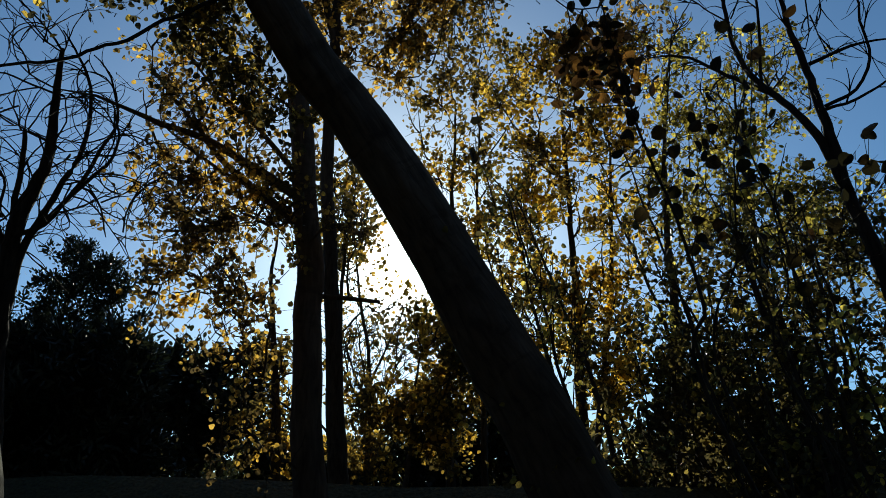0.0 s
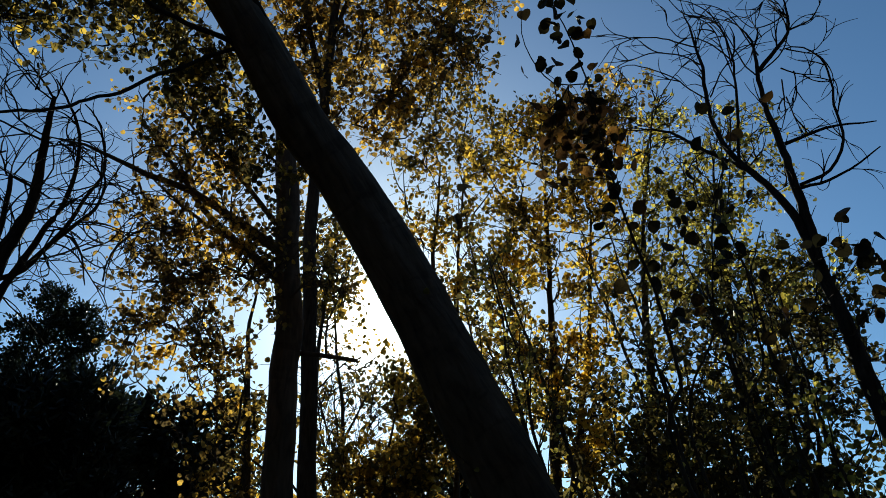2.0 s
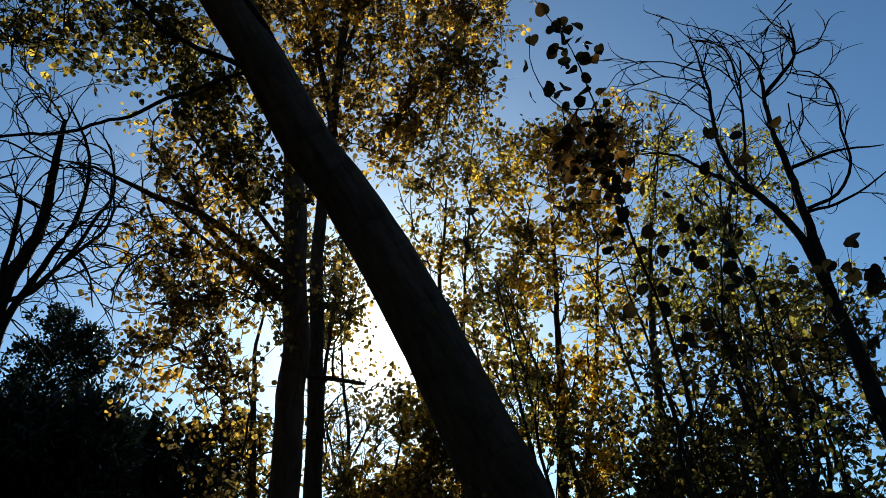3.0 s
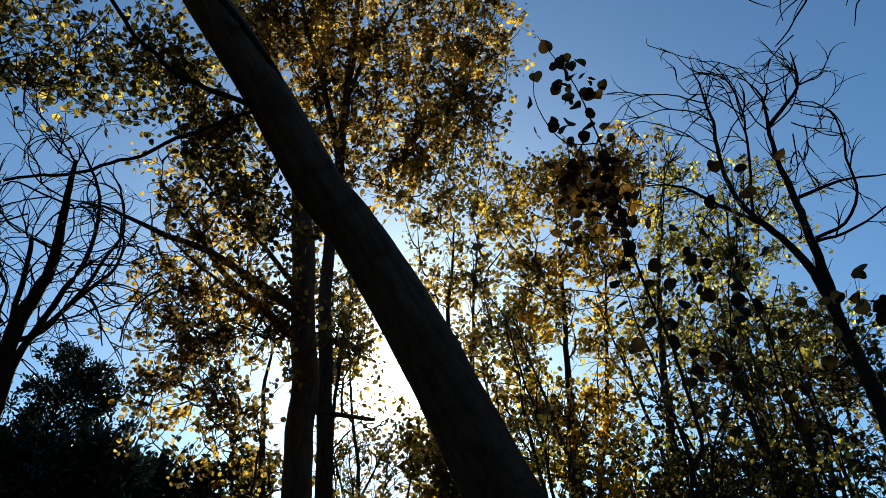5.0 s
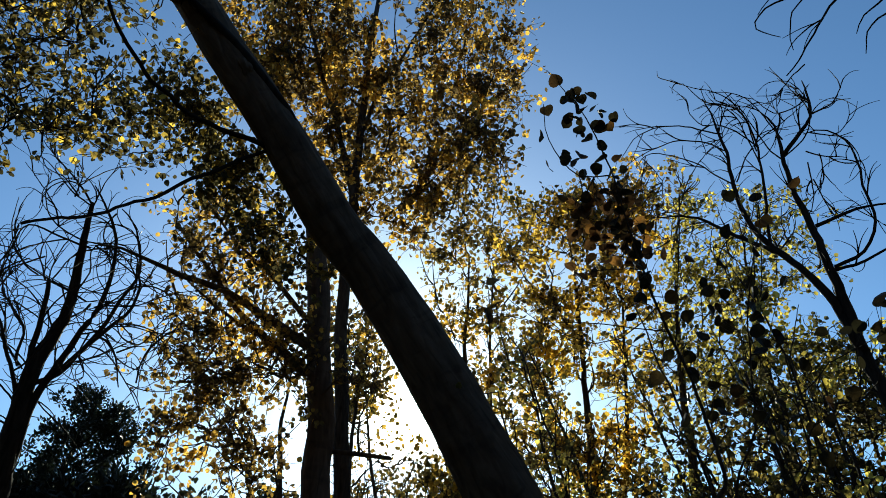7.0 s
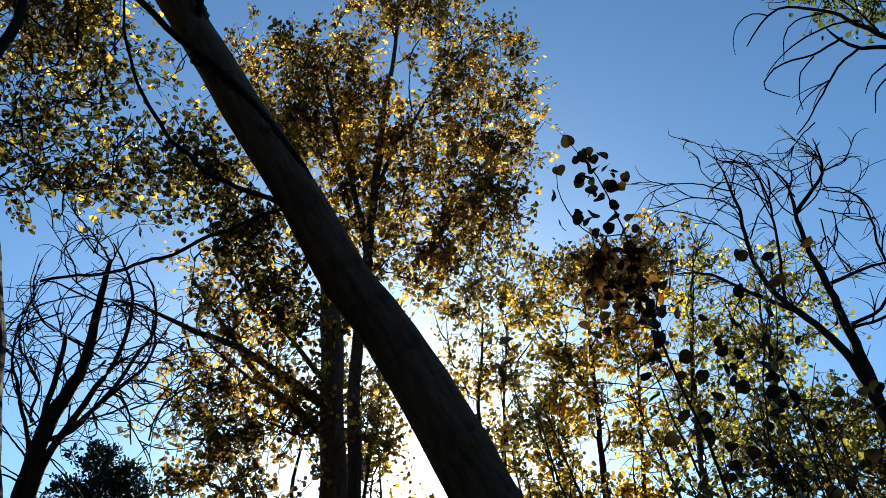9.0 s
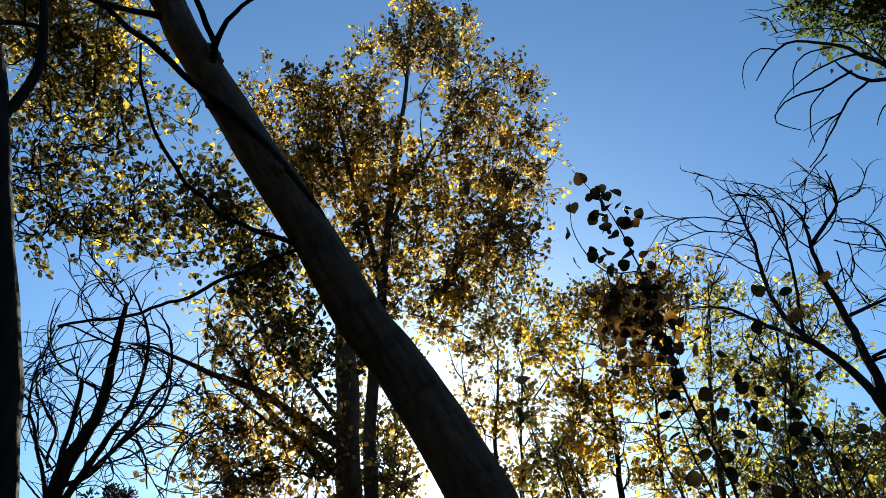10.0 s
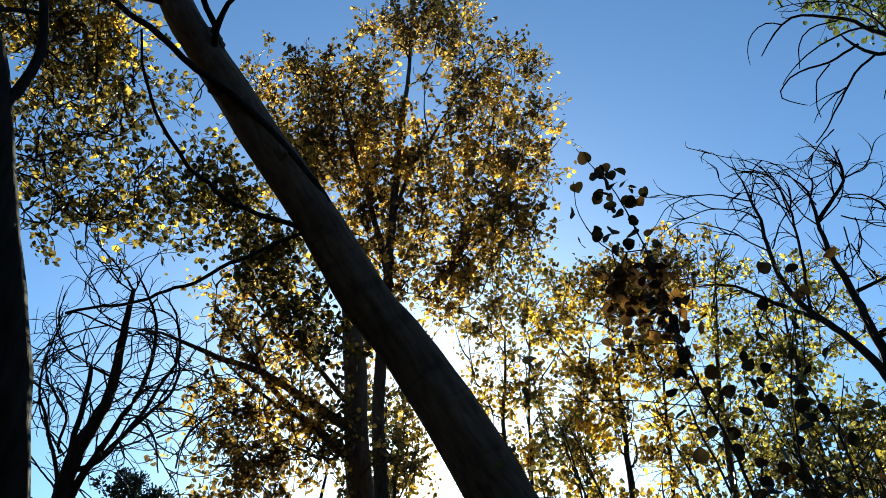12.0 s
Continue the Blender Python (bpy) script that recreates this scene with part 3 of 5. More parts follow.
# ---------------------------------------------------------------- leafy trees
# the tall poplar behind it
leafy_tree("tall_poplar", "tall slender poplar with a golden autumn crown", "tree",
           [([(-1.01, 7.98, 1.56), (-1.09, 7.96, 2.65), (-1.18, 7.95, 3.92), (-1.26, 7.94, 5.17), (-1.21, 7.87, 6.31), (-1.12, 7.88, 7.95), (-1.01, 7.90, 9.98), (-0.93, 7.91, 12.41)], 0.10, 0.010),
            ([(-1.13, 7.88, 6.62), (-1.35, 7.85, 7.67), (-1.57, 7.81, 8.43), (-1.79, 7.76, 9.24), (-2.06, 7.69, 10.07)], 0.045, 0.010),
            ([(-1.10, 7.88, 7.77), (-0.65, 7.93, 8.92), (-0.18, 7.96, 9.99), (0.24, 7.96, 10.54)], 0.030, 0.008)],
           [(-0.91, 7.91, 12.06, 0.27, 0.61, 5, 0.8), (-0.40, 7.95, 11.53, 0.44, 0.57, 5, 0.8), (-1.24, 7.86, 10.91, 0.55, 0.82, 8, 1), (-0.37, 7.95, 10.82, 0.64, 0.81, 9, 1),
            (0.34, 7.95, 10.17, 0.42, 0.59, 6, 0.8)]
           + [(-2.51, 7.56, 9.73, 0.75, 0.56, 9, 0.8), (-2.85, 7.44, 9.21, 0.31, 0.57, 4, 1), (-1.48, 7.82, 9.29, 0.85, 0.86, 14, 1),
            (-0.42, 7.95, 9.23, 0.84, 0.86, 14, 1), (0.36, 7.94, 8.86, 0.42, 0.82, 10, 0.9), (0.32, 7.95, 7.74, 0.33, 0.55, 5, 0.8)] + [
    (-1.94, 7.72, 8.52, 0.66, 0.70, 9, 1), (-1.94, 7.72, 9.98, 0.48, 0.63, 6, 0.8), (-2.29, 7.62, 8.95, 0.53, 0.55, 8, 1.1), (-2.33, 7.61, 8.26, 0.43, 0.51, 7, 1.2), (-1.54, 7.81, 7.65, 0.49, 0.70, 8, 1),
            (-1.00, 7.90, 7.96, 0.78, 0.73, 13, 1), (-0.08, 7.96, 7.69, 0.66, 0.71, 9, 0.8), (-0.57, 7.94, 6.79, 0.63, 0.57, 8, 0.8), (-0.04, 7.96, 7.01, 0.47, 0.44, 4, 0.7), (-1.04, 7.89, 6.94, 0.40, 0.57, 6, 0.8), (-1.41, 8.24, 6.16, 0.20, 0.41, 3, 0.6), (-1.29, 8.26, 5.33, 0.19, 0.37, 3, 0.5)] + [
            (0.74, 7.95, 9.34, 0.17, 0.46, 3, 0.6), (0.76, 7.95, 8.39, 0.16, 0.37, 3, 0.6), (0.53, 7.95, 7.58, 0.16, 0.28, 3, 0.6), (0.66, 7.95, 10.28, 0.22, 0.33, 3, 0.5)],
           21, LEAF_TALL, 0.060, BARK_THIN, 1.05, singles=one_leaf(ONE_TALL))

# the poplar with an upright trunk beside the leaning one
leafy_tree("upright_poplar", "upright poplar with a straight dark trunk and golden leaves", "tree",
           [([(-1.10, 7.16, 1.00), (-1.14, 7.15, 1.57), (-1.20, 7.14, 2.54), (-1.24, 7.13, 3.42), (-1.27, 7.13, 4.33), (-1.34, 7.11, 5.21), (-1.44, 7.09, 6.04), (-1.58, 7.06, 6.85)], 0.155, 0.09),
            ([(-1.20, 7.14, 3.62), (-0.89, 7.18, 3.60), (-0.59, 7.22, 3.57)], 0.024, 0.018)] + [
            ([(-1.37, 7.03, 4.57), (-1.75, 6.84, 4.80), (-2.09, 6.64, 4.94), (-2.45, 6.41, 4.98), (-2.65, 6.22, 5.03), (-2.87, 6.02, 5.07), (-3.08, 5.80, 5.02)], 0.05, 0.005),
            ([(-1.32, 7.04, 4.30), (-1.78, 6.83, 4.61), (-2.20, 6.61, 5.07), (-2.52, 6.38, 5.49)], 0.045, 0.012),
            ([(-1.41, 7.06, 4.85), (-1.70, 6.89, 5.18), (-1.98, 6.71, 5.42), (-2.34, 6.49, 5.79)], 0.030, 0.008),
            ([(-1.38, 7.07, 4.30), (-1.69, 6.90, 4.57), (-2.02, 6.70, 4.70), (-2.41, 6.47, 4.99)], 0.028, 0.008)],
           [(-2.27, 6.58, 5.60, 0.61, 0.52, 13, 0.7), (-1.79, 6.73, 5.42, 0.33, 0.51, 7, 0.7), (-2.31, 6.57, 4.83, 0.43, 0.42, 8, 0.6),
            (-1.82, 6.72, 4.72, 0.42, 0.47, 9, 0.6), (-2.14, 6.63, 4.27, 0.47, 0.30, 8, 0.7), (-1.54, 6.79, 4.37, 0.21, 0.30, 4, 0.6),
            (-1.93, 6.80, 4.19, 0.58, 0.30, 9, 0.7), (-2.20, 6.72, 3.55, 0.46, 0.34, 9, 0.8), (-1.75, 6.85, 3.47, 0.36, 0.34, 7, 0.7),
            (-1.67, 6.87, 2.93, 0.30, 0.28, 3, 0.3), (-0.85, 7.03, 4.30, 0.26, 0.26, 4, 0.4),
            (-1.95, 6.85, 2.93, 0.30, 0.22, 2, 0.45), (-1.68, 6.85, 2.37, 0.24, 0.3, 4, 0.5)],
           22, LEAF_TALL, 0.046, BARK_OLD, 0.58, singles=one_leaf(ONE_TALL))

# golden thicket behind
leafy_tree("golden_poplar", "young poplar with a dense golden crown and slender stems", "tree",
           [([(1.42, 8.99, 1.7), (1.43, 8.97, 1.95), (1.49, 8.97, 3.33), (1.50, 8.96, 4.72), (1.49, 8.96, 6.03), (1.46, 8.97, 7.06)], 0.08, 0.005),
            ([(1.52, 9.16, 1.79), (1.79, 9.11, 3.61), (1.96, 9.08, 5.32), (2.03, 9.06, 6.85)], 0.05, 0.005)],
           [(1.43, 8.97, 7.14, 0.67, 0.39, 9, 1), (2.03, 8.86, 6.89, 0.51, 0.46, 7, 1), (1.24, 9.00, 6.29, 0.64, 0.58, 11, 1),
            (1.89, 8.89, 6.05, 0.56, 0.57, 9, 1), (1.18, 9.01, 5.31, 0.61, 0.54, 10, 1), (1.81, 8.91, 5.04, 0.47, 0.53, 8, 0.8),
            (1.06, 9.02, 4.40, 0.60, 0.50, 10, 1), (1.67, 8.93, 4.09, 0.52, 0.49, 9, 1), (1.07, 9.02, 3.60, 0.45, 0.30, 5, 0.8),
            (1.84, 8.90, 3.18, 0.45, 0.47, 9, 1), (0.56, 9.07, 6.50, 0.29, 0.67, 4, 0.5)],
           23, LEAF_GOLD, 0.058, BARK_THIN, 0.8, singles=one_leaf(ONE_GOLD),
           turned=[(1.74, 8.86, 7.36, 0.42, 0.30, 6, 0.8), (2.24, 8.86, 7.28, 0.40, 0.34, 6, 0.9), (2.60, 8.86, 7.52, 0.36, 0.26, 3, 0.5), (1.92, 8.86, 6.94, 0.55, 0.30, 4, 0.8)], turned_leaf=LEAF_TALL, turned_label="leaves turned brown")

leafy_tree("pale_poplar", "pale yellow-green poplar behind the bare limbs", "tree",
           [([(2.50, 9.28, 1.7), (2.52, 9.25, 1.94), (2.61, 9.23, 3.61), (2.72, 9.19, 5.50), (2.94, 9.13, 7.28), (3.08, 9.08, 7.92)], 0.08, 0.005),
            ([(3.60, 9.04, 1.7), (3.63, 8.98, 2.31), (3.62, 8.99, 4.19), (3.62, 8.99, 5.98), (3.64, 8.98, 7.16)], 0.09, 0.005)],
           [(2.91, 9.14, 7.28, 0.54, 0.66, 8, 0.5), (3.65, 8.87, 7.01, 0.61, 0.64, 9, 0.5), (4.20, 8.62, 6.68, 0.45, 0.62, 6, 0.4),
            (2.93, 9.13, 6.23, 0.59, 0.52, 8, 0.7), (3.60, 8.89, 6.08, 0.59, 0.52, 8, 0.7), (2.70, 9.20, 5.28, 0.50, 0.56, 8, 0.6),
            (3.24, 9.03, 5.12, 0.57, 0.55, 9, 0.8), (3.81, 8.80, 5.01, 0.57, 0.55, 10, 1.1), (4.18, 8.63, 4.59, 0.49, 0.53, 8, 1),
            (4.46, 8.48, 5.14, 0.36, 0.34, 4, 0.4)],
           24, LEAF_OLIVE, 0.050, BARK_THIN, 0.8, singles=one_leaf(ONE_OLIVE))

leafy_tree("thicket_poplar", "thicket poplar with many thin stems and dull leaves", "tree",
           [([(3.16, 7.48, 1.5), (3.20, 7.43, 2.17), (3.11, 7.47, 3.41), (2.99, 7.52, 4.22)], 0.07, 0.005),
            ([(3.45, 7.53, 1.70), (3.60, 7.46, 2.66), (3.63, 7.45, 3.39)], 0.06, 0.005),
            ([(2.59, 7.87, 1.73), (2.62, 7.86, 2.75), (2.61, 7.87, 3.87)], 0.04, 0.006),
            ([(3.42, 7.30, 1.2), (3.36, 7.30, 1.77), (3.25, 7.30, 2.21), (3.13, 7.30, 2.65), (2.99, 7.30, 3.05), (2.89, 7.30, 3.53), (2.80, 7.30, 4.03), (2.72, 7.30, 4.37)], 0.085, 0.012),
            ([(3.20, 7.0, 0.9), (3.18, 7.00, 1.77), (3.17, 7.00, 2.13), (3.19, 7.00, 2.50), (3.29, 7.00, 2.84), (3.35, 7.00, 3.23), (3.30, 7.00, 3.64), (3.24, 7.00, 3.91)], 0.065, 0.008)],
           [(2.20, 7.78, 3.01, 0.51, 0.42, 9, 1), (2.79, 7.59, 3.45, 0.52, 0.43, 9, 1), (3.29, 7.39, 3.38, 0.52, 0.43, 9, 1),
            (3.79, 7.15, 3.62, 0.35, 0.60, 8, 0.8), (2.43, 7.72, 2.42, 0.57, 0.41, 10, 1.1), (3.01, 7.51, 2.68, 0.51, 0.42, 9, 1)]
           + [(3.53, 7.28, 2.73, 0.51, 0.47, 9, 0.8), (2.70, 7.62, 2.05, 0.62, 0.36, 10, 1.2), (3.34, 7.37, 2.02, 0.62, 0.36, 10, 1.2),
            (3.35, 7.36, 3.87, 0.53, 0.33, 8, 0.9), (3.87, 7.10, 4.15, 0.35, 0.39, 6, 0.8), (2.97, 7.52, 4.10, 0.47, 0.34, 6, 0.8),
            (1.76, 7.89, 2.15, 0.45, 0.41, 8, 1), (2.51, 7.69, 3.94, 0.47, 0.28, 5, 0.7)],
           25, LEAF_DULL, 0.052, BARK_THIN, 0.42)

leafy_tree("slender_poplar", "slender poplar with sparse amber leaves behind the trunks", "tree",
           [([(0.02, 10.58, 1.7), (0.03, 10.58, 2.54), (0.04, 10.58, 4.30), (0.12, 10.58, 6.01), (0.20, 10.58, 7.53)], 0.07, 0.012),
            ([(0.43, 10.68, 1.85), (0.48, 10.67, 4.00), (0.47, 10.67, 5.78), (0.57, 10.67, 7.38)], 0.05, 0.012)],
           [(-0.09, 10.46, 7.41, 0.58, 0.60, 6, 0.6), (0.34, 10.45, 8.47, 0.52, 0.65, 6, 0.7), (0.80, 10.43, 7.74, 0.51, 0.61, 6, 0.8), (0.35, 10.45, 6.50, 0.48, 0.64, 6, 0.8), (-0.13, 10.46, 6.10, 0.40, 0.46, 4, 0.6),
            (0.38, 10.45, 5.61, 0.47, 0.45, 5, 0.9), (-0.00, 10.58, 4.14, 0.53, 0.49, 6, 0.8), (0.20, 10.58, 3.39, 0.60, 0.55, 8, 0.9),
            (-0.39, 10.58, 3.11, 0.45, 0.41, 5, 0.9), (0.53, 10.57, 4.28, 0.38, 0.43, 4, 0.8)],
           27, LEAF_AMBER, 0.060, BARK_THIN, 1.0, group="background poplars")
leafy_tree("slender_poplar", "slender poplar with bare lower twigs and few leaves", "tree",
           [([(-1.12, 11.53, 1.7), (-1.13, 11.52, 2.65), (-1.11, 11.53, 3.91), (-1.24, 11.51, 4.91), (-1.37, 11.50, 5.97)], 0.05, 0.010),
            ([(-1.12, 11.53, 3.27), (-1.38, 11.50, 3.91), (-1.56, 11.47, 4.57)], 0.02, 0.006),
            ([(-1.10, 11.53, 3.59), (-0.83, 11.55, 4.24), (-0.58, 11.57, 4.74)], 0.02, 0.006)],
           [(-1.54, 11.48, 5.79, 0.51, 0.50, 6, 0.5), (-1.62, 11.51, 5.05, 0.36, 0.45, 5, 0.4), (0.10, 11.58, 4.75, 0.30, 0.45, 4, 0.5), (-1.23, 11.51, 4.24, 0.50, 0.46, 5, 0.3), (-0.74, 11.56, 4.32, 0.33, 0.39, 3, 0.3),
            (-1.14, 11.52, 3.27, 0.65, 0.45, 6, 0.7), (-1.21, 11.52, 2.50, 0.73, 0.44, 7, 1)],
           28, LEAF_AMBER, 0.060, BARK_THIN, 1.0, group="background poplars")


leafy_tree("young_poplar", "young poplar with yellowing leaves low behind the trunks", "tree",
           [([(-0.55, 9.6, 1.7), (-0.42, 9.6, 3.0), (-0.25, 9.6, 3.9)], 0.035, 0.006),
            ([(-0.52, 9.6, 2.3), (-0.05, 9.6, 3.1), (0.12, 9.6, 3.8)], 0.02, 0.005)],
           [(-0.15, 9.6, 3.75, 0.30, 0.28, 5, 0.9), (0.10, 9.6, 3.25, 0.38, 0.35, 7, 1.0), (-0.75, 9.6, 2.95, 0.50, 0.26, 7, 1.0), (-0.20, 9.6, 2.75, 0.42, 0.34, 8, 1.2)],
           61, LEAF_AMBER, 0.062, BARK_THIN, 1.1, group="background poplars")
leafy_tree("young_poplar", "thin-stemmed poplar with pale sparse leaves beside the upright trunk", "tree",
           [([(-1.92, 9.5, 1.8), (-2.02, 9.5, 3.4), (-2.12, 9.5, 4.5), (-2.05, 9.5, 5.4)], 0.07, 0.008),
            ([(-1.32, 9.6, 1.8), (-1.30, 9.6, 2.6), (-1.26, 9.6, 4.2), (-1.12, 9.6, 5.7)], 0.05, 0.010)],
           [(-1.22, 9.6, 5.60, 0.30, 0.30, 6, 0.5), (-1.36, 9.6, 5.15, 0.24, 0.28, 4, 0.5), (-1.95, 9.5, 3.6, 0.3, 0.4, 5, 0.6), (-1.75, 9.5, 2.8, 0.4, 0.4, 6, 0.8),
            (-1.1, 9.6, 5.84, 0.22, 0.33, 3, 0.5), (-1.14, 9.6, 5.01, 0.16, 0.32, 3, 0.5), (-0.79, 9.6, 6.2, 0.3, 0.26, 3, 0.5), (-0.64, 9.6, 4.3, 0.28, 0.21, 3, 0.5)],
           62, LEAF_AMBER, 0.062, BARK_THIN, 1.0, group="background poplars")


def thin_poplar(x, y, height, lean, seed, label, leaf):
    """A spindly young poplar: a thin wandering stem, whippy side twigs and small leaves."""
    rng = np.random.default_rng(seed)
    foot = lie(x, y) - 0.05
    t = thing("thin_poplar", (x, y, foot), label, "tree", "thin poplars")
    g = Geo()
    top = np.array([x + lean * height, y + rng.normal(0, 0.15), height])
    pts = curve([(x, y, foot), (x + lean * height * 0.3, y, foot + (height - foot) * 0.4), top], 0.15, 0.012, rng)
    g.tube(pts, taper(len(pts), 0.012 + 0.004 * height, 0.005), 6, 0.1, seed)
    part("stem", g, BARK_THIN, t, smooth=True)
    twigs, leaves = Geo(), Geo()
    for _ in range(int(height * 4.5)):
        i = int(rng.uniform(0.3, 0.97) * len(pts))
        d = rng.normal(0, 0.6, 3) + np.array([lean, 0, 0.55])
        q = curly(twigs, pts[i], d, rng.uniform(0.3, 0.8), 0.006, 0, rng, 0.05)
        k = int(rng.uniform(6, 22))
        u = rng.integers(1, len(q), k)
        leaves.leaves(q[u] + rng.normal(0, 0.045, (k, 3)), 0.047, rng)
    part("twig_mass", twigs, BARK_THIN, t, kind="stuff")
    part("crown", leaves, leaf, t, kind="stuff")


row = np.random.default_rng(71)
for k in range(22):
    turn = radians(8.5 + 22.5 * (k + row.uniform(-0.4, 0.4)) / 21)
    away = row.uniform(6.2, 9.6)
    if 13.3 < math.degrees(turn) < 16.6:
        continue
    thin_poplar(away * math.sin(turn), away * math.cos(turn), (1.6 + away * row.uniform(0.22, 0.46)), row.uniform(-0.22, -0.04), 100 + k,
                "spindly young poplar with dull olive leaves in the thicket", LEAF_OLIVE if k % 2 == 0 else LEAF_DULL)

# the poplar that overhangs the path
leafy_tree("overhanging_poplar", "poplar with bark darkened for shade and golden leaves overhead", "tree",
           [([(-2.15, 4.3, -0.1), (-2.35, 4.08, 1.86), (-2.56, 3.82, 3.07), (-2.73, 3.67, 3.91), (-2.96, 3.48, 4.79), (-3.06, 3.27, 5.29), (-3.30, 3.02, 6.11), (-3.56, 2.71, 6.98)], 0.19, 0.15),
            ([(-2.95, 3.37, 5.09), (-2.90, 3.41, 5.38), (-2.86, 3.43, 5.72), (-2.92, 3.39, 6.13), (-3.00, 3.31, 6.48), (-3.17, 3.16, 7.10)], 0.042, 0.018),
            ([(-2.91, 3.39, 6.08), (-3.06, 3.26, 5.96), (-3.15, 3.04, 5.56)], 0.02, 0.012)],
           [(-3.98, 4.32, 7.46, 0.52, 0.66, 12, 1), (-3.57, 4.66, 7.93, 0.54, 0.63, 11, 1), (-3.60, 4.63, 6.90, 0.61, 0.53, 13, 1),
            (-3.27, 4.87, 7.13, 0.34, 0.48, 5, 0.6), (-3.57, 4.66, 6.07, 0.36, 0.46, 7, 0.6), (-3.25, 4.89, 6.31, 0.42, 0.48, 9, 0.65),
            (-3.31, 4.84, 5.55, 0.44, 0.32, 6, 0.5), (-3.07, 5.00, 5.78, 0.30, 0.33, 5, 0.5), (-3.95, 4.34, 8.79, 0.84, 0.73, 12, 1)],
           26, LEAF_DUSK, 0.050, BARK_SHADED, 0.5, singles=one_leaf(ONE_DUSK),
           turned_leaf=LEAF_GOLD, turned=[(-4.40, 4.60, 8.05, 0.34, 0.30, 4, 1), (-3.95, 4.60, 8.14, 0.30, 0.26, 4, 0.9), (-3.42, 4.60, 8.20, 0.28, 0.24, 4, 0.9),
           (-4.0, 4.6, 7.49, 0.29, 0.21, 4, 0.8), (-3.54, 4.6, 7.52, 0.29, 0.2, 4, 0.8), (-3.19, 4.6, 7.26, 0.14, 0.22, 3, 0.7), (-3.75, 4.6, 6.81, 0.19, 0.22, 3, 0.7)])


# ---------------------------------------------------------------- bare curly willows
def bare_willow(name, label, limbs, seed, shoots, curl, length, lean=(0, 0, 0.3), kids=3, along=(0.3, 1.0), droop=0.0, turn=0.0, depth=1, spurs=3.0):
    rng = np.random.default_rng(seed)
    t = thing(name, limbs[0][0][0], label, "tree", "bare willows")
    twigs = Geo()
    for k, (ctrl, r0, r1, n) in enumerate(limbs):
        g = Geo()
        pts = curve(ctrl, 0.08, 0.006, rng) if r0 > 0.012 else curve(ctrl, 0.055, 0.0032, rng)
        g.tube(pts, taper(len(pts), r0, r1, 0.8), 9, 0.1, seed + k)
        part("trunk" if k == 0 else "limb", g, BARK_WILLOW, t, smooth=True)
        for j in range(int(n * shoots)):
            u = along[0] + (along[1] - along[0]) * (j + rng.random()) / (n * shoots)
            i = min(int(u * (len(pts) - 1)), len(pts) - 2)
            d = pts[i + 1] - pts[i]
            d = d / np.linalg.norm(d) + rng.normal(0, 0.6, 3) * np.array([1, 0.6, 1]) + np.array(lean)
            way = -1.0 if rng.random() < turn else 1.0
            curly(twigs, pts[i], d, length * rng.uniform(0.45, 1.35), rng.uniform(0.006, 0.0095), depth, rng, curl, droop, kids, (0, way, 0))
        # short crooked spurs
        reach = np.linalg.norm(np.diff(pts, axis=0), axis=1).sum()
        for _ in range(int(reach * spurs * (0.7 if k == 0 else 1.0))):
            i = int(rng.uniform(0.25 if k else 0.5, 0.97) * (len(pts) - 1))
            d = pts[i + 1] - pts[i]
            d = d / np.linalg.norm(d) * 0.6 + rng.normal(0, 0.7, 3) * np.array([1, 0.6, 1])
            curly(twigs, pts[i], d, rng.uniform(0.12, 0.34), 0.0045, 0, rng, 0.5)
    part("twig_mass", twigs, BARK_WILLOW, t, kind="stuff")
    return t


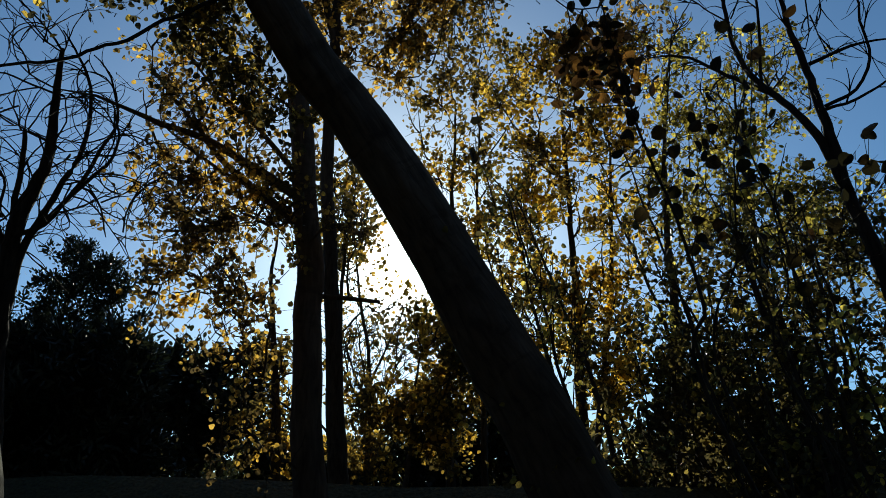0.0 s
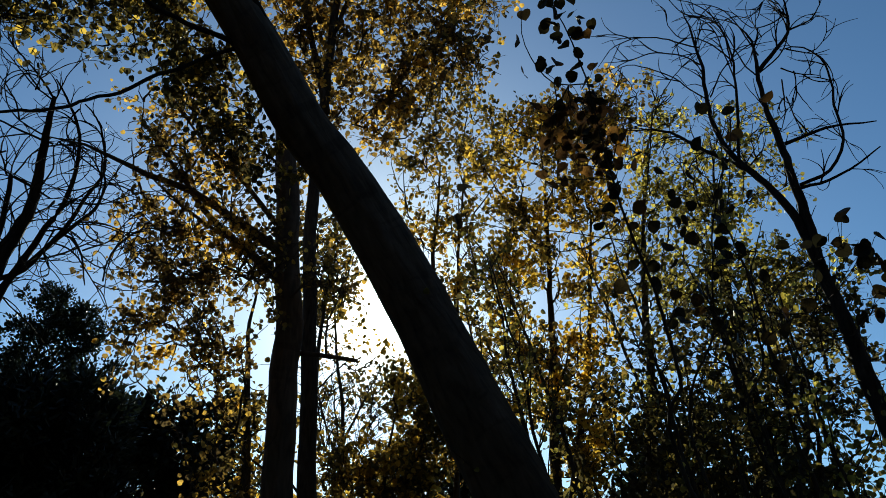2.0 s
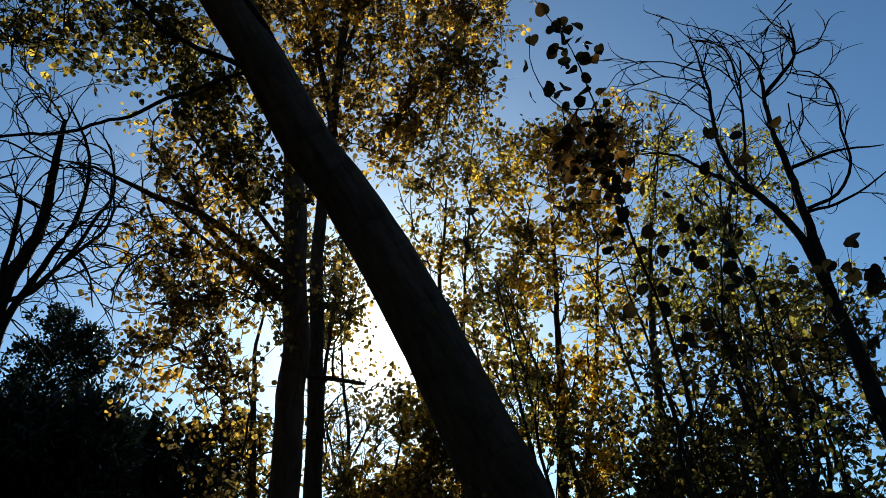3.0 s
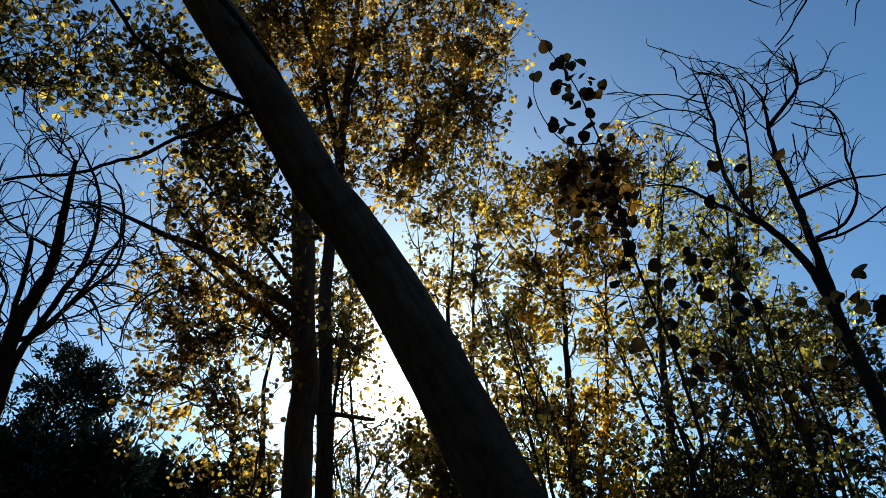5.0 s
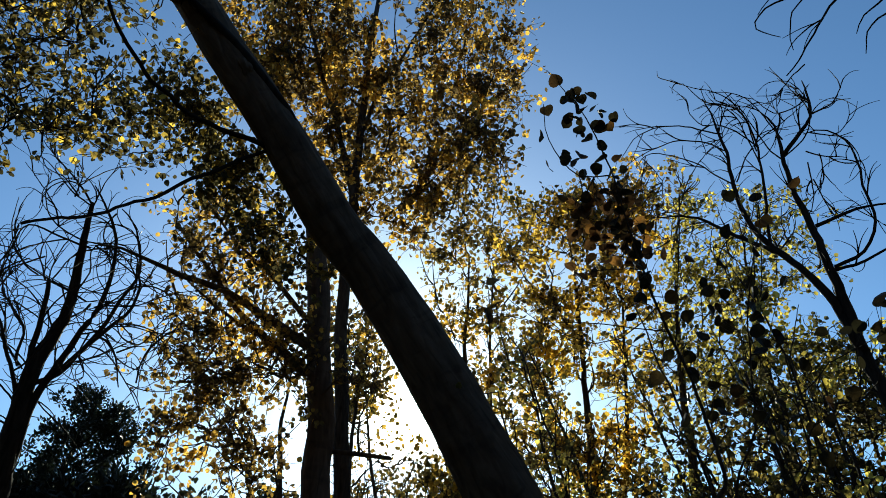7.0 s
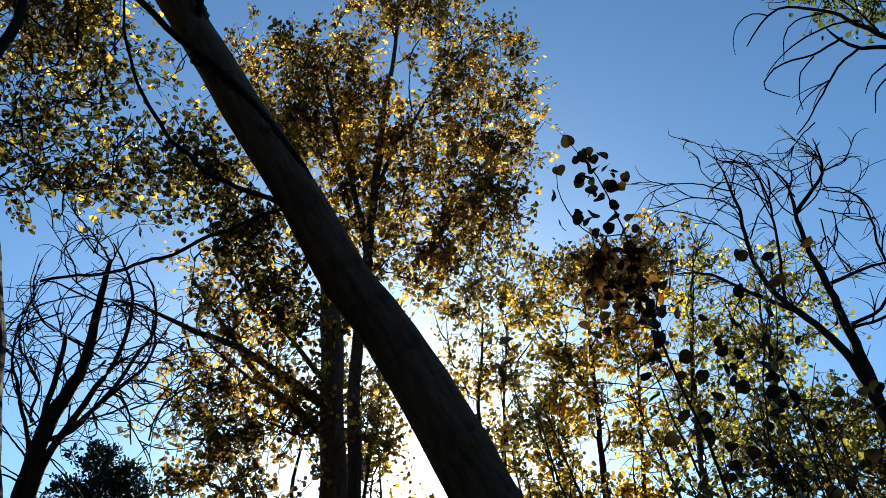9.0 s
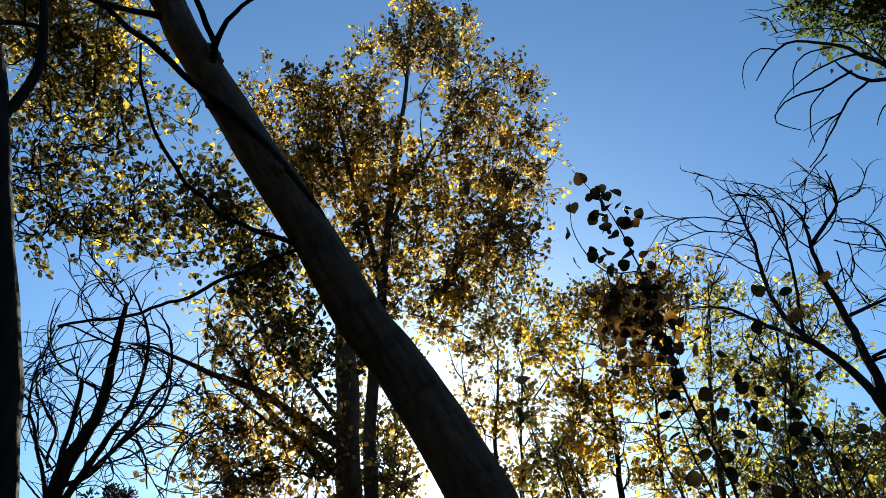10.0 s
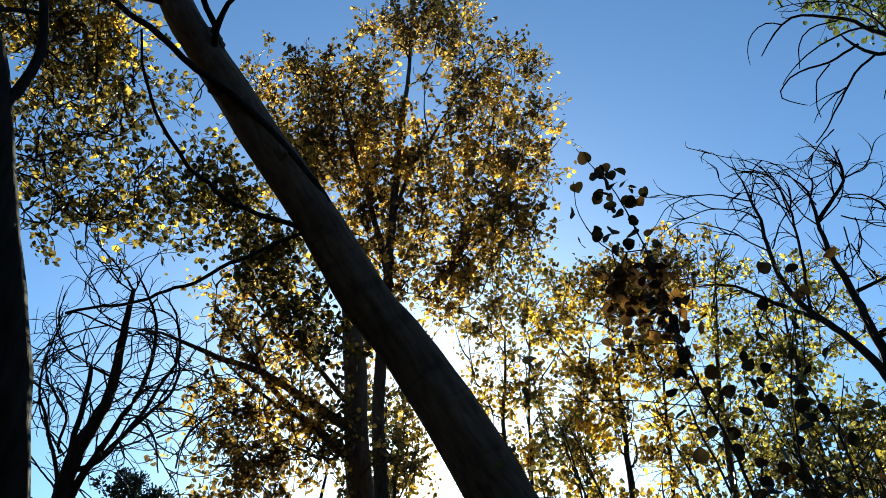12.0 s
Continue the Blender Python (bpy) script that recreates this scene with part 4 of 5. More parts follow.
bare_willow("bare_willow", "bare contorted willow with curling leafless twigs", [
    ([(3.95, 5.85, -0.1), (3.7, 5.95, 1.5), (3.51, 6.05, 2.78), (3.42, 6.11, 3.45), (3.32, 6.16, 4.00), (3.24, 6.21, 4.58), (3.19, 6.23, 5.20), (3.11, 6.27, 5.77), (3.09, 6.28, 6.16), (3.10, 6.28, 6.49), (3.00, 6.32, 6.70)], 0.11, 0.006, 1.3),
    ([(3.30, 6.17, 4.10), (3.17, 6.24, 4.65), (2.95, 6.35, 5.09), (2.74, 6.44, 5.44), (2.66, 6.48, 5.84), (2.65, 6.48, 6.30), (2.61, 6.49, 6.73), (2.55, 6.52, 7.04)], 0.042, 0.005, 1.3)] + [
    ([(2.95, 6.35, 5.09), (2.64, 6.49, 5.35), (2.25, 6.63, 5.68), (1.95, 6.72, 5.74)], 0.026, 0.005, 0.8),
    ([(3.10, 6.28, 6.14), (3.27, 6.19, 6.35), (3.39, 6.13, 6.57), (3.39, 6.13, 6.92)], 0.022, 0.005, 0.7),
    ([(3.25, 6.20, 4.90), (3.47, 6.08, 5.00), (3.60, 6.00, 5.24), (3.60, 6.00, 5.59), (3.60, 6.01, 6.02), (3.47, 6.08, 6.27), (3.29, 6.18, 6.31)], 0.016, 0.005, 0.5)] + [
    ([(3.20, 6.23, 5.33), (3.50, 6.06, 5.39), (3.84, 5.86, 5.35)], 0.018, 0.005, 0.3),
    ([(3.25, 6.20, 4.87), (3.53, 6.04, 4.93), (3.82, 5.86, 5.10)], 0.015, 0.005, 0.3)] + [
    ([(2.84, 6.40, 5.24), (2.91, 6.36, 5.83), (2.93, 6.36, 6.41), (2.85, 6.40, 6.79), (2.59, 6.50, 6.99), (2.40, 6.58, 7.30)], 0.016, 0.003, 0.8)] + [
    ([(2.87, 6.30, 6.21), (2.83, 6.30, 6.56), (2.73, 6.30, 6.81), (2.56, 6.30, 6.94), (2.34, 6.30, 7.02), (2.18, 6.30, 7.11)], 0.0072, 0.003, 0.25),
    ([(3.14, 6.30, 6.34), (3.03, 6.30, 6.62), (2.88, 6.30, 6.84), (2.69, 6.30, 6.92), (2.53, 6.30, 6.93)], 0.0072, 0.003, 0.25),
    ([(2.90, 6.30, 6.25), (2.72, 6.30, 6.45), (2.55, 6.30, 6.54), (2.43, 6.30, 6.53), (2.32, 6.30, 6.67), (2.30, 6.30, 6.85)], 0.0072, 0.003, 0.25),
    ([(3.12, 6.30, 6.14), (3.36, 6.30, 6.37), (3.46, 6.30, 6.61), (3.47, 6.30, 6.83), (3.39, 6.30, 7.02), (3.28, 6.30, 7.07), (3.14, 6.30, 7.04), (3.00, 6.30, 6.91)], 0.0072, 0.003, 0.25)] + [
    ([(3.46, 6.30, 6.63), (3.60, 6.30, 6.70), (3.77, 6.30, 6.81), (3.91, 6.30, 6.83)], 0.0072, 0.003, 0.25),
    ([(3.42, 6.30, 6.42), (3.53, 6.30, 6.40), (3.69, 6.30, 6.38), (3.84, 6.30, 6.43)], 0.0072, 0.003, 0.25),
    ([(3.33, 6.30, 6.20), (3.45, 6.30, 6.15), (3.60, 6.30, 6.13), (3.70, 6.30, 6.12)], 0.0072, 0.003, 0.25),
    ([(2.62, 6.30, 5.86), (2.74, 6.30, 6.11), (2.89, 6.30, 6.31), (3.05, 6.30, 6.45), (3.25, 6.30, 6.60), (3.46, 6.30, 6.79)], 0.0072, 0.003, 0.25)] + [
    ([(2.58, 6.30, 6.42), (2.45, 6.30, 6.45), (2.24, 6.30, 6.52), (1.99, 6.30, 6.52), (1.78, 6.30, 6.42), (1.66, 6.30, 6.27), (1.60, 6.30, 6.17)], 0.0072, 0.003, 0.25),
    ([(2.57, 6.30, 6.22), (2.40, 6.30, 6.32), (2.16, 6.30, 6.34), (1.93, 6.30, 6.27), (1.72, 6.30, 6.15), (1.61, 6.30, 6.04)], 0.0072, 0.003, 0.25),
    ([(2.61, 6.30, 5.82), (2.44, 6.30, 5.94), (2.31, 6.30, 6.07), (2.13, 6.30, 6.16), (1.95, 6.30, 6.21), (1.82, 6.30, 6.18), (1.71, 6.30, 6.03)], 0.0072, 0.003, 0.25),
    ([(2.87, 6.30, 5.82), (2.86, 6.30, 6.05), (2.81, 6.30, 6.31), (2.75, 6.30, 6.59), (2.64, 6.30, 6.74), (2.50, 6.30, 6.78), (2.35, 6.30, 6.71)], 0.0072, 0.003, 0.25)] + [
    ([(3.09, 6.30, 6.11), (3.00, 6.30, 6.21), (2.89, 6.30, 6.49), (2.82, 6.30, 6.70), (2.71, 6.30, 6.84)], 0.0072, 0.003, 0.25),
    ([(3.47, 6.30, 6.83), (3.29, 6.30, 6.69), (3.12, 6.30, 6.66), (2.96, 6.30, 6.84), (2.80, 6.30, 6.88)], 0.0072, 0.003, 0.25),
    ([(1.95, 6.30, 4.93), (2.03, 6.30, 5.37), (2.09, 6.30, 5.67), (2.20, 6.30, 5.93), (2.38, 6.30, 6.19), (2.54, 6.30, 6.35)], 0.0072, 0.003, 0.25),
    ([(3.32, 6.30, 6.07), (3.30, 6.30, 5.75), (3.23, 6.30, 5.53), (3.17, 6.30, 5.51)], 0.0072, 0.003, 0.25)] + [
    ([(3.33, 6.30, 5.88), (3.37, 6.30, 5.68), (3.44, 6.30, 5.56), (3.46, 6.30, 5.50)], 0.0072, 0.003, 0.25),
    ([(3.45, 6.30, 6.17), (3.44, 6.30, 6.00), (3.37, 6.30, 5.81)], 0.0072, 0.003, 0.25),
    ([(3.56, 6.30, 7.28), (3.43, 6.30, 7.16), (3.27, 6.30, 6.98), (3.17, 6.30, 6.89), (3.00, 6.30, 6.88)], 0.0072, 0.003, 0.25)], 31, 8, 0.23, 0.34, (-0.12, 0.0, 0.05), 2, (0.3, 0.95), 0.0, 0.75, 1, 1.5)

bare_willow("bare_willow", "bare contorted willow with a forked dark trunk", [
    ([(-3.25, 6.3, -0.1), (-3.35, 6.21, 1.81), (-3.43, 6.17, 3.06), (-3.39, 6.08, 3.86), (-3.33, 6.12, 4.25), (-3.28, 6.15, 4.58), (-3.27, 6.15, 4.88), (-3.28, 6.15, 5.27), (-3.28, 6.15, 5.63)], 0.15, 0.018, 1.4),
    ([(-3.43, 6.17, 3.10), (-3.35, 6.11, 3.78), (-3.19, 6.19, 4.32), (-3.08, 6.25, 4.73), (-3.03, 6.27, 5.10), (-3.06, 6.25, 5.41), (-3.18, 6.20, 5.66), (-3.29, 6.14, 5.81)], 0.038, 0.006, 1.1)] + [
    ([(-3.43, 6.17, 3.10), (-3.33, 6.12, 3.76), (-3.06, 6.26, 4.32), (-2.91, 6.33, 4.74), (-2.83, 6.36, 5.09), (-2.91, 6.33, 5.42), (-3.05, 6.26, 5.63)], 0.029, 0.005, 0.9),
    ([(-3.43, 6.17, 3.10), (-3.42, 6.07, 3.75), (-3.43, 6.07, 4.18), (-3.43, 6.06, 4.55), (-3.44, 6.06, 4.80)], 0.036, 0.018, 1.2),
    ([(-3.42, 6.07, 4.79), (-3.27, 6.15, 4.72), (-3.15, 6.21, 4.66)], 0.014, 0.007, 0.4)] + [
    ([(-3.05, 6.26, 4.35), (-2.95, 6.31, 4.35), (-2.86, 6.35, 4.21), (-2.80, 6.38, 3.95)], 0.012, 0.005, 0.2),
    ([(-3.21, 6.18, 5.17), (-3.45, 6.05, 5.22), (-3.67, 5.92, 5.27), (-3.73, 5.88, 5.03), (-3.76, 5.86, 4.75)], 0.010, 0.003, 0.5),
    ([(-3.43, 6.17, 3.10), (-3.45, 6.05, 3.78), (-3.59, 5.97, 4.15), (-3.72, 5.89, 4.50), (-3.74, 5.88, 4.81), (-3.60, 5.97, 4.96)], 0.024, 0.005, 0.9)] + [
    ([(-3.27, 6.15, 5.60), (-3.43, 6.07, 5.83), (-3.62, 5.95, 6.02), (-3.73, 5.89, 6.14)], 0.010, 0.003, 0.7),
    ([(-2.39, 6.55, 4.64), (-2.59, 6.47, 4.44), (-2.67, 6.44, 4.17), (-2.65, 6.44, 3.87)], 0.006, 0.003, 0.0),
    ([(-2.24, 6.60, 4.49), (-2.49, 6.51, 4.35), (-2.76, 6.40, 4.06)], 0.005, 0.003, 0.0)] + [
    ([(-3.22, 6.12, 5.19), (-3.46, 6.12, 5.33), (-3.63, 6.12, 5.51), (-3.71, 6.12, 5.72), (-3.74, 6.12, 5.93), (-3.87, 6.12, 5.92)], 0.0075, 0.003, 0.25),
    ([(-3.27, 6.12, 5.58), (-3.45, 6.12, 5.71), (-3.59, 6.12, 5.86), (-3.77, 6.12, 6.06), (-3.91, 6.12, 6.16)], 0.0075, 0.003, 0.25),
    ([(-3.58, 6.12, 4.88), (-3.73, 6.12, 4.99), (-3.83, 6.12, 5.16), (-3.89, 6.12, 5.32), (-3.85, 6.12, 5.49)], 0.0075, 0.003, 0.25),
    ([(-3.56, 6.12, 5.06), (-3.71, 6.12, 5.00), (-3.84, 6.12, 4.94), (-3.89, 6.12, 4.79), (-3.85, 6.12, 4.59), (-3.81, 6.12, 4.44), (-3.65, 6.12, 4.20), (-3.52, 6.12, 4.02)], 0.0075, 0.003, 0.25)] + [
    ([(-4.04, 6.12, 4.79), (-4.00, 6.12, 4.90), (-3.94, 6.12, 5.03), (-3.90, 6.12, 5.21), (-3.87, 6.12, 5.38)], 0.0075, 0.003, 0.25),
    ([(-3.47, 6.12, 4.83), (-3.71, 6.12, 4.99), (-3.85, 6.12, 5.13), (-4.03, 6.12, 5.18), (-4.13, 6.12, 5.17)], 0.0075, 0.003, 0.25),
    ([(-3.50, 6.12, 4.02), (-3.61, 6.12, 4.15), (-3.78, 6.12, 4.34), (-3.85, 6.12, 4.56), (-3.73, 6.12, 4.63), (-3.61, 6.12, 4.48), (-3.53, 6.12, 4.29), (-3.51, 6.12, 4.13)], 0.0075, 0.003, 0.25),
    ([(-3.11, 6.12, 4.32), (-2.93, 6.12, 4.32), (-2.82, 6.12, 4.22), (-2.74, 6.12, 4.06), (-2.71, 6.12, 3.91)], 0.0075, 0.003, 0.25)] + [
    ([(-3.45, 6.12, 4.83), (-3.37, 6.12, 4.98), (-3.30, 6.12, 5.08), (-3.20, 6.12, 5.20)], 0.0075, 0.003, 0.25),
    ([(-3.03, 6.12, 4.56), (-2.90, 6.12, 4.61), (-2.74, 6.12, 4.75), (-2.61, 6.12, 4.80)], 0.0075, 0.003, 0.25),
    ([(-2.55, 6.12, 3.89), (-2.55, 6.12, 4.06), (-2.50, 6.12, 4.21), (-2.38, 6.12, 4.30), (-2.26, 6.12, 4.37)], 0.0075, 0.003, 0.25),
    ([(-2.76, 6.12, 4.15), (-2.55, 6.12, 4.24), (-2.45, 6.12, 4.42), (-2.29, 6.12, 4.54)], 0.0075, 0.003, 0.25)] + [
    ([(-2.94, 6.12, 4.58), (-2.71, 6.12, 4.57), (-2.58, 6.12, 4.62), (-2.42, 6.12, 4.76)], 0.0075, 0.003, 0.25),
    ([(-3.22, 6.12, 4.67), (-3.15, 6.12, 4.89), (-3.18, 6.12, 5.10), (-3.08, 6.12, 5.18), (-2.87, 6.12, 5.15), (-2.70, 6.12, 5.01)], 0.0075, 0.003, 0.25),
    ([(-3.30, 6.12, 4.28), (-3.40, 6.12, 4.48), (-3.56, 6.12, 4.63), (-3.74, 6.12, 4.68), (-3.84, 6.12, 4.61)], 0.0075, 0.003, 0.25),
    ([(-3.02, 6.12, 4.32), (-3.07, 6.12, 4.14), (-2.99, 6.12, 4.00), (-3.07, 6.12, 3.96)], 0.0075, 0.003, 0.25)] + [
    ([(-3.02, 6.12, 5.49), (-3.09, 6.12, 5.38), (-3.08, 6.12, 5.21), (-2.95, 6.12, 5.07), (-2.93, 6.12, 4.86)], 0.0075, 0.003, 0.25),
    ([(-3.25, 6.12, 5.52), (-3.22, 6.12, 5.70), (-3.18, 6.12, 5.88), (-3.10, 6.12, 5.99)], 0.0075, 0.003, 0.25),
    ([(-3.44, 6.12, 5.68), (-3.42, 6.12, 5.92), (-3.52, 6.12, 6.11)], 0.0075, 0.003, 0.25),
    ([(-2.74, 6.12, 4.98), (-2.72, 6.12, 4.75), (-2.77, 6.12, 4.55), (-2.86, 6.12, 4.43), (-2.98, 6.12, 4.37)], 0.0075, 0.003, 0.25)] + [
    ([(-3.41, 6.18, 3.92), (-3.22, 6.18, 4.00), (-3.10, 6.18, 4.16), (-2.94, 6.18, 4.33), (-2.79, 6.18, 4.51), (-2.73, 6.18, 4.60), (-2.71, 6.18, 4.72), (-2.74, 6.18, 4.91), (-2.80, 6.18, 5.12)], 0.022, 0.006, 0.5),
    ([(-3.56, 6.15, 4.06), (-3.58, 6.15, 4.19), (-3.57, 6.15, 4.34), (-3.64, 6.15, 4.47), (-3.76, 6.15, 4.61), (-3.87, 6.15, 4.75), (-3.86, 6.15, 4.89), (-3.75, 6.15, 5.01)], 0.014, 0.004, 0.8),
    ([(-3.52, 6.15, 4.84), (-3.60, 6.15, 5.00), (-3.69, 6.15, 5.17)], 0.009, 0.004, 0.3)], 32, 7, 0.19, 0.75, (0.0, 0.0, 0.1), 2, (0.25, 1.0), 0.0, 0.5, 1, 6.0)

bare_willow("bare_willow", "overhanging willow branch with drooping curled twigs", [
    ([(4.3, 3.2, -0.1), (4.2, 3.3, 3.0), (3.95, 3.5, 4.8), (3.61, 3.72, 5.37), (3.35, 3.96, 5.79), (3.11, 4.14, 6.13), (2.98, 4.24, 6.39), (2.87, 4.32, 6.64), (2.69, 4.43, 6.81), (2.55, 4.51, 6.89), (2.41, 4.58, 6.79), (2.29, 4.65, 6.63)], 0.075, 0.004, 0.0),
    ([(3.35, 3.96, 5.79), (3.06, 4.18, 6.10), (2.94, 4.27, 6.19), (2.84, 4.33, 6.36), (2.79, 4.36, 6.50)], 0.024, 0.006, 0.0)] + [
    ([(2.86, 4.32, 6.35), (2.67, 4.44, 6.29), (2.49, 4.54, 6.31), (2.37, 4.61, 6.26), (2.33, 4.63, 6.13), (2.46, 4.56, 5.98)], 0.010, 0.003, 0.15),
    ([(2.99, 4.23, 6.43), (2.84, 4.33, 6.51), (2.62, 4.47, 6.48), (2.45, 4.57, 6.37), (2.36, 4.61, 6.26)], 0.009, 0.003, 0.15),
    ([(2.93, 4.27, 6.19), (2.78, 4.37, 6.09), (2.66, 4.45, 5.91), (2.53, 4.52, 5.72), (2.43, 4.57, 5.61)], 0.010, 0.004, 0.3)] + [
    ([(2.67, 4.44, 6.28), (2.57, 4.50, 6.17), (2.52, 4.53, 5.99), (2.51, 4.53, 5.82)], 0.006, 0.003, 0.0),
    ([(2.48, 4.55, 6.88), (2.39, 4.60, 6.97), (2.28, 4.65, 6.91), (2.21, 4.68, 6.74), (2.20, 4.69, 6.58)], 0.006, 0.0025, 0.0),
    ([(2.81, 4.36, 6.67), (2.64, 4.46, 6.69), (2.54, 4.51, 6.57), (2.49, 4.54, 6.35)], 0.007, 0.003, 0.15)] + [
    ([(3.12, 4.14, 6.01), (2.93, 4.27, 5.89), (2.87, 4.32, 5.77)], 0.008, 0.003, 0.15),
    ([(3.14, 4.12, 5.87), (2.96, 4.26, 5.79), (2.88, 4.31, 5.57)], 0.008, 0.003, 0.15),
    ([(3.05, 4.19, 6.27), (2.95, 4.26, 6.68), (2.79, 4.37, 6.92), (2.58, 4.49, 7.05), (2.47, 4.56, 7.07)], 0.009, 0.003, 0.5)], 33, 6, 0.20, 0.3, (-0.3, 0.0, -0.2), 2, (0.4, 1.0), 0.0, 0.9, 1, 1.0)


leafy_tree("green_willow", "willow with thin green leaves on drooping twigs", "tree",
           [([(4.7, 2.9, -0.1), (4.6, 3.0, 3.5), (3.83, 4.05, 6.19), (3.55, 4.29, 6.91), (3.33, 4.46, 7.45), (3.24, 4.52, 8.04)], 0.12, 0.01)],
           [(3.12, 4.60, 7.63, 0.46, 0.26, 9, 0.6), (3.30, 4.48, 7.25, 0.33, 0.32, 8, 0.6), (3.27, 4.50, 8.18, 0.66, 0.50, 8, 0.6)],
           34, LEAF_GREEN, 0.05, BARK_WILLOW, 0.8)


bare_willow("bare_shrub", "leafless shrub with fine upright twigs behind the trunks", [
    ([(-0.95, 11.6, 1.7), (-1.07, 11.63, 2.66), (-1.11, 11.63, 3.28), (-1.20, 11.62, 3.93), (-1.33, 11.60, 4.60)], 0.03, 0.005, 1.2),
    ([(-1.08, 11.63, 2.97), (-0.83, 11.65, 3.60), (-0.71, 11.66, 4.26)], 0.016, 0.004, 1.0),
    ([(-1.10, 11.63, 3.13), (-1.39, 11.60, 3.60), (-1.52, 11.58, 4.26)], 0.016, 0.004, 1.0)], 35, 15, 0.10, 0.75, (0.0, 0.0, 0.25), 3, (0.2, 1.0))


# ---------------------------------------------------------------- the near sapling
def sapling():
    rng = np.random.default_rng(41)
    t = thing("poplar_sapling", (1.9, 3.4, 0.0), "poplar sapling with large leaves coloured as backlit silhouettes on a thin stem", "sapling")
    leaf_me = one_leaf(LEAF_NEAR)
    made = []

    def leaf(p, size):
        k = min(range(len(made)), key=lambda q: np.linalg.norm(made[q][1] - np.array(p), axis=1).min())
        put_leaf(leaf_me, t, p, size, rng, limb=made[k][0])

    stems = [([(0.84, 3.50, 3.93), (0.82, 3.51, 4.06), (0.76, 3.52, 4.28), (0.70, 3.53, 4.45), (0.63, 3.54, 4.60), (0.55, 3.56, 4.78)], 0.005, 0.002),
             ([(0.82, 3.51, 4.02), (0.66, 3.54, 4.04), (0.55, 3.56, 4.22), (0.51, 3.56, 4.37), (0.51, 3.56, 4.54)], 0.004, 0.002),
             ([(1.9, 3.4, 0.0), (1.16, 3.51, 2.02), (1.16, 3.51, 2.47), (1.09, 3.54, 2.89), (0.96, 3.57, 3.41), (0.84, 3.50, 3.93)], 0.016, 0.005),
             ([(2.2, 3.3, 0.0), (1.19, 3.40, 2.00), (1.27, 3.37, 2.68), (1.32, 3.35, 3.15), (1.39, 3.32, 3.43)], 0.013, 0.003),
             ([(2.6, 3.2, 0.0), (1.42, 3.31, 1.99), (1.43, 3.30, 2.52), (1.42, 3.31, 2.92)], 0.012, 0.003)]
    for k, (c, r0, r1) in enumerate(stems):
        g = Geo()
        p = curve(c, 0.06, 0.003, rng)
        g.tube(p, taper(len(p), r0, r1), 6)
        made.append((part("stem", g, BARK_THIN, t, smooth=True), p))
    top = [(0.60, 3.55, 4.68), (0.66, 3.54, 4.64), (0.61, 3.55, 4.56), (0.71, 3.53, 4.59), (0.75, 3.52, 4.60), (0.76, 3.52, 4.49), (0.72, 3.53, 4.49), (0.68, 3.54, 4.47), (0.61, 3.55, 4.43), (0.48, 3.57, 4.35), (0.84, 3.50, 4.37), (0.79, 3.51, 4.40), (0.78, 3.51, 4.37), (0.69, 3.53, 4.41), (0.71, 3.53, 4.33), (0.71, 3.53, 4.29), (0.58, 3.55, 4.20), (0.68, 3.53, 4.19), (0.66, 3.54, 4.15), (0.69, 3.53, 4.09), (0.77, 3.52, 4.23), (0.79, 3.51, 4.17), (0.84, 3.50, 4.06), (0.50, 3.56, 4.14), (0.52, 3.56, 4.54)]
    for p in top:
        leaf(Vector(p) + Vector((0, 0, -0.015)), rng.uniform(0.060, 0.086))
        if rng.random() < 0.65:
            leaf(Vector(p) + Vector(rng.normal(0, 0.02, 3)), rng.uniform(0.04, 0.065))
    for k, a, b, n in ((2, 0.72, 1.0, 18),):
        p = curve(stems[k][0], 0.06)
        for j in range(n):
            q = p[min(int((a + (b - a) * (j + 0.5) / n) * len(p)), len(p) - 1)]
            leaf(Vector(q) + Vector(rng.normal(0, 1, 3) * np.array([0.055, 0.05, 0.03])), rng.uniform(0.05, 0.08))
    spots = [(0.80, 3.51, 3.90, 0.20, 10), (0.97, 3.57, 3.70, 0.24, 5), (0.97, 3.57, 3.47, 0.22, 4), (1.07, 3.54, 3.24, 0.24, 5),
             (1.33, 3.35, 3.32, 0.18, 9), (1.45, 3.29, 3.69, 0.14, 6), (1.22, 3.39, 3.11, 0.16, 10), (1.39, 3.32, 3.03, 0.16, 9), (1.14, 3.41, 2.85, 0.16, 10), (1.32, 3.35, 2.72, 0.18, 10), (1.52, 3.26, 2.67, 0.18, 8), (1.77, 3.14, 2.95, 0.16, 7), (1.93, 3.20, 2.98, 0.13, 11), (1.91, 3.20, 2.77, 0.13, 9), (0.19, 3.60, 3.43, 0.04, 2), (0.16, 3.62, 3.28, 0.04, 2)]
    brown = [(0.76, 3.64, 3.95, 0.09, 12), (0.87, 3.63, 3.93, 0.09, 12), (0.68, 3.72, 3.85, 0.09, 10), (0.81, 3.7, 3.84, 0.1, 14), (0.93, 3.69, 3.81, 0.09, 12), (0.78, 3.77, 3.73, 0.09, 9), (0.91, 3.76, 3.71, 0.09, 10), (1.01, 3.78, 3.63, 0.09, 4), (0.66, 3.66, 3.95, 0.06, 4), (0.69, 3.84, 3.64, 0.09, 5)]
    brown_me = one_leaf(LEAF_BROWN)
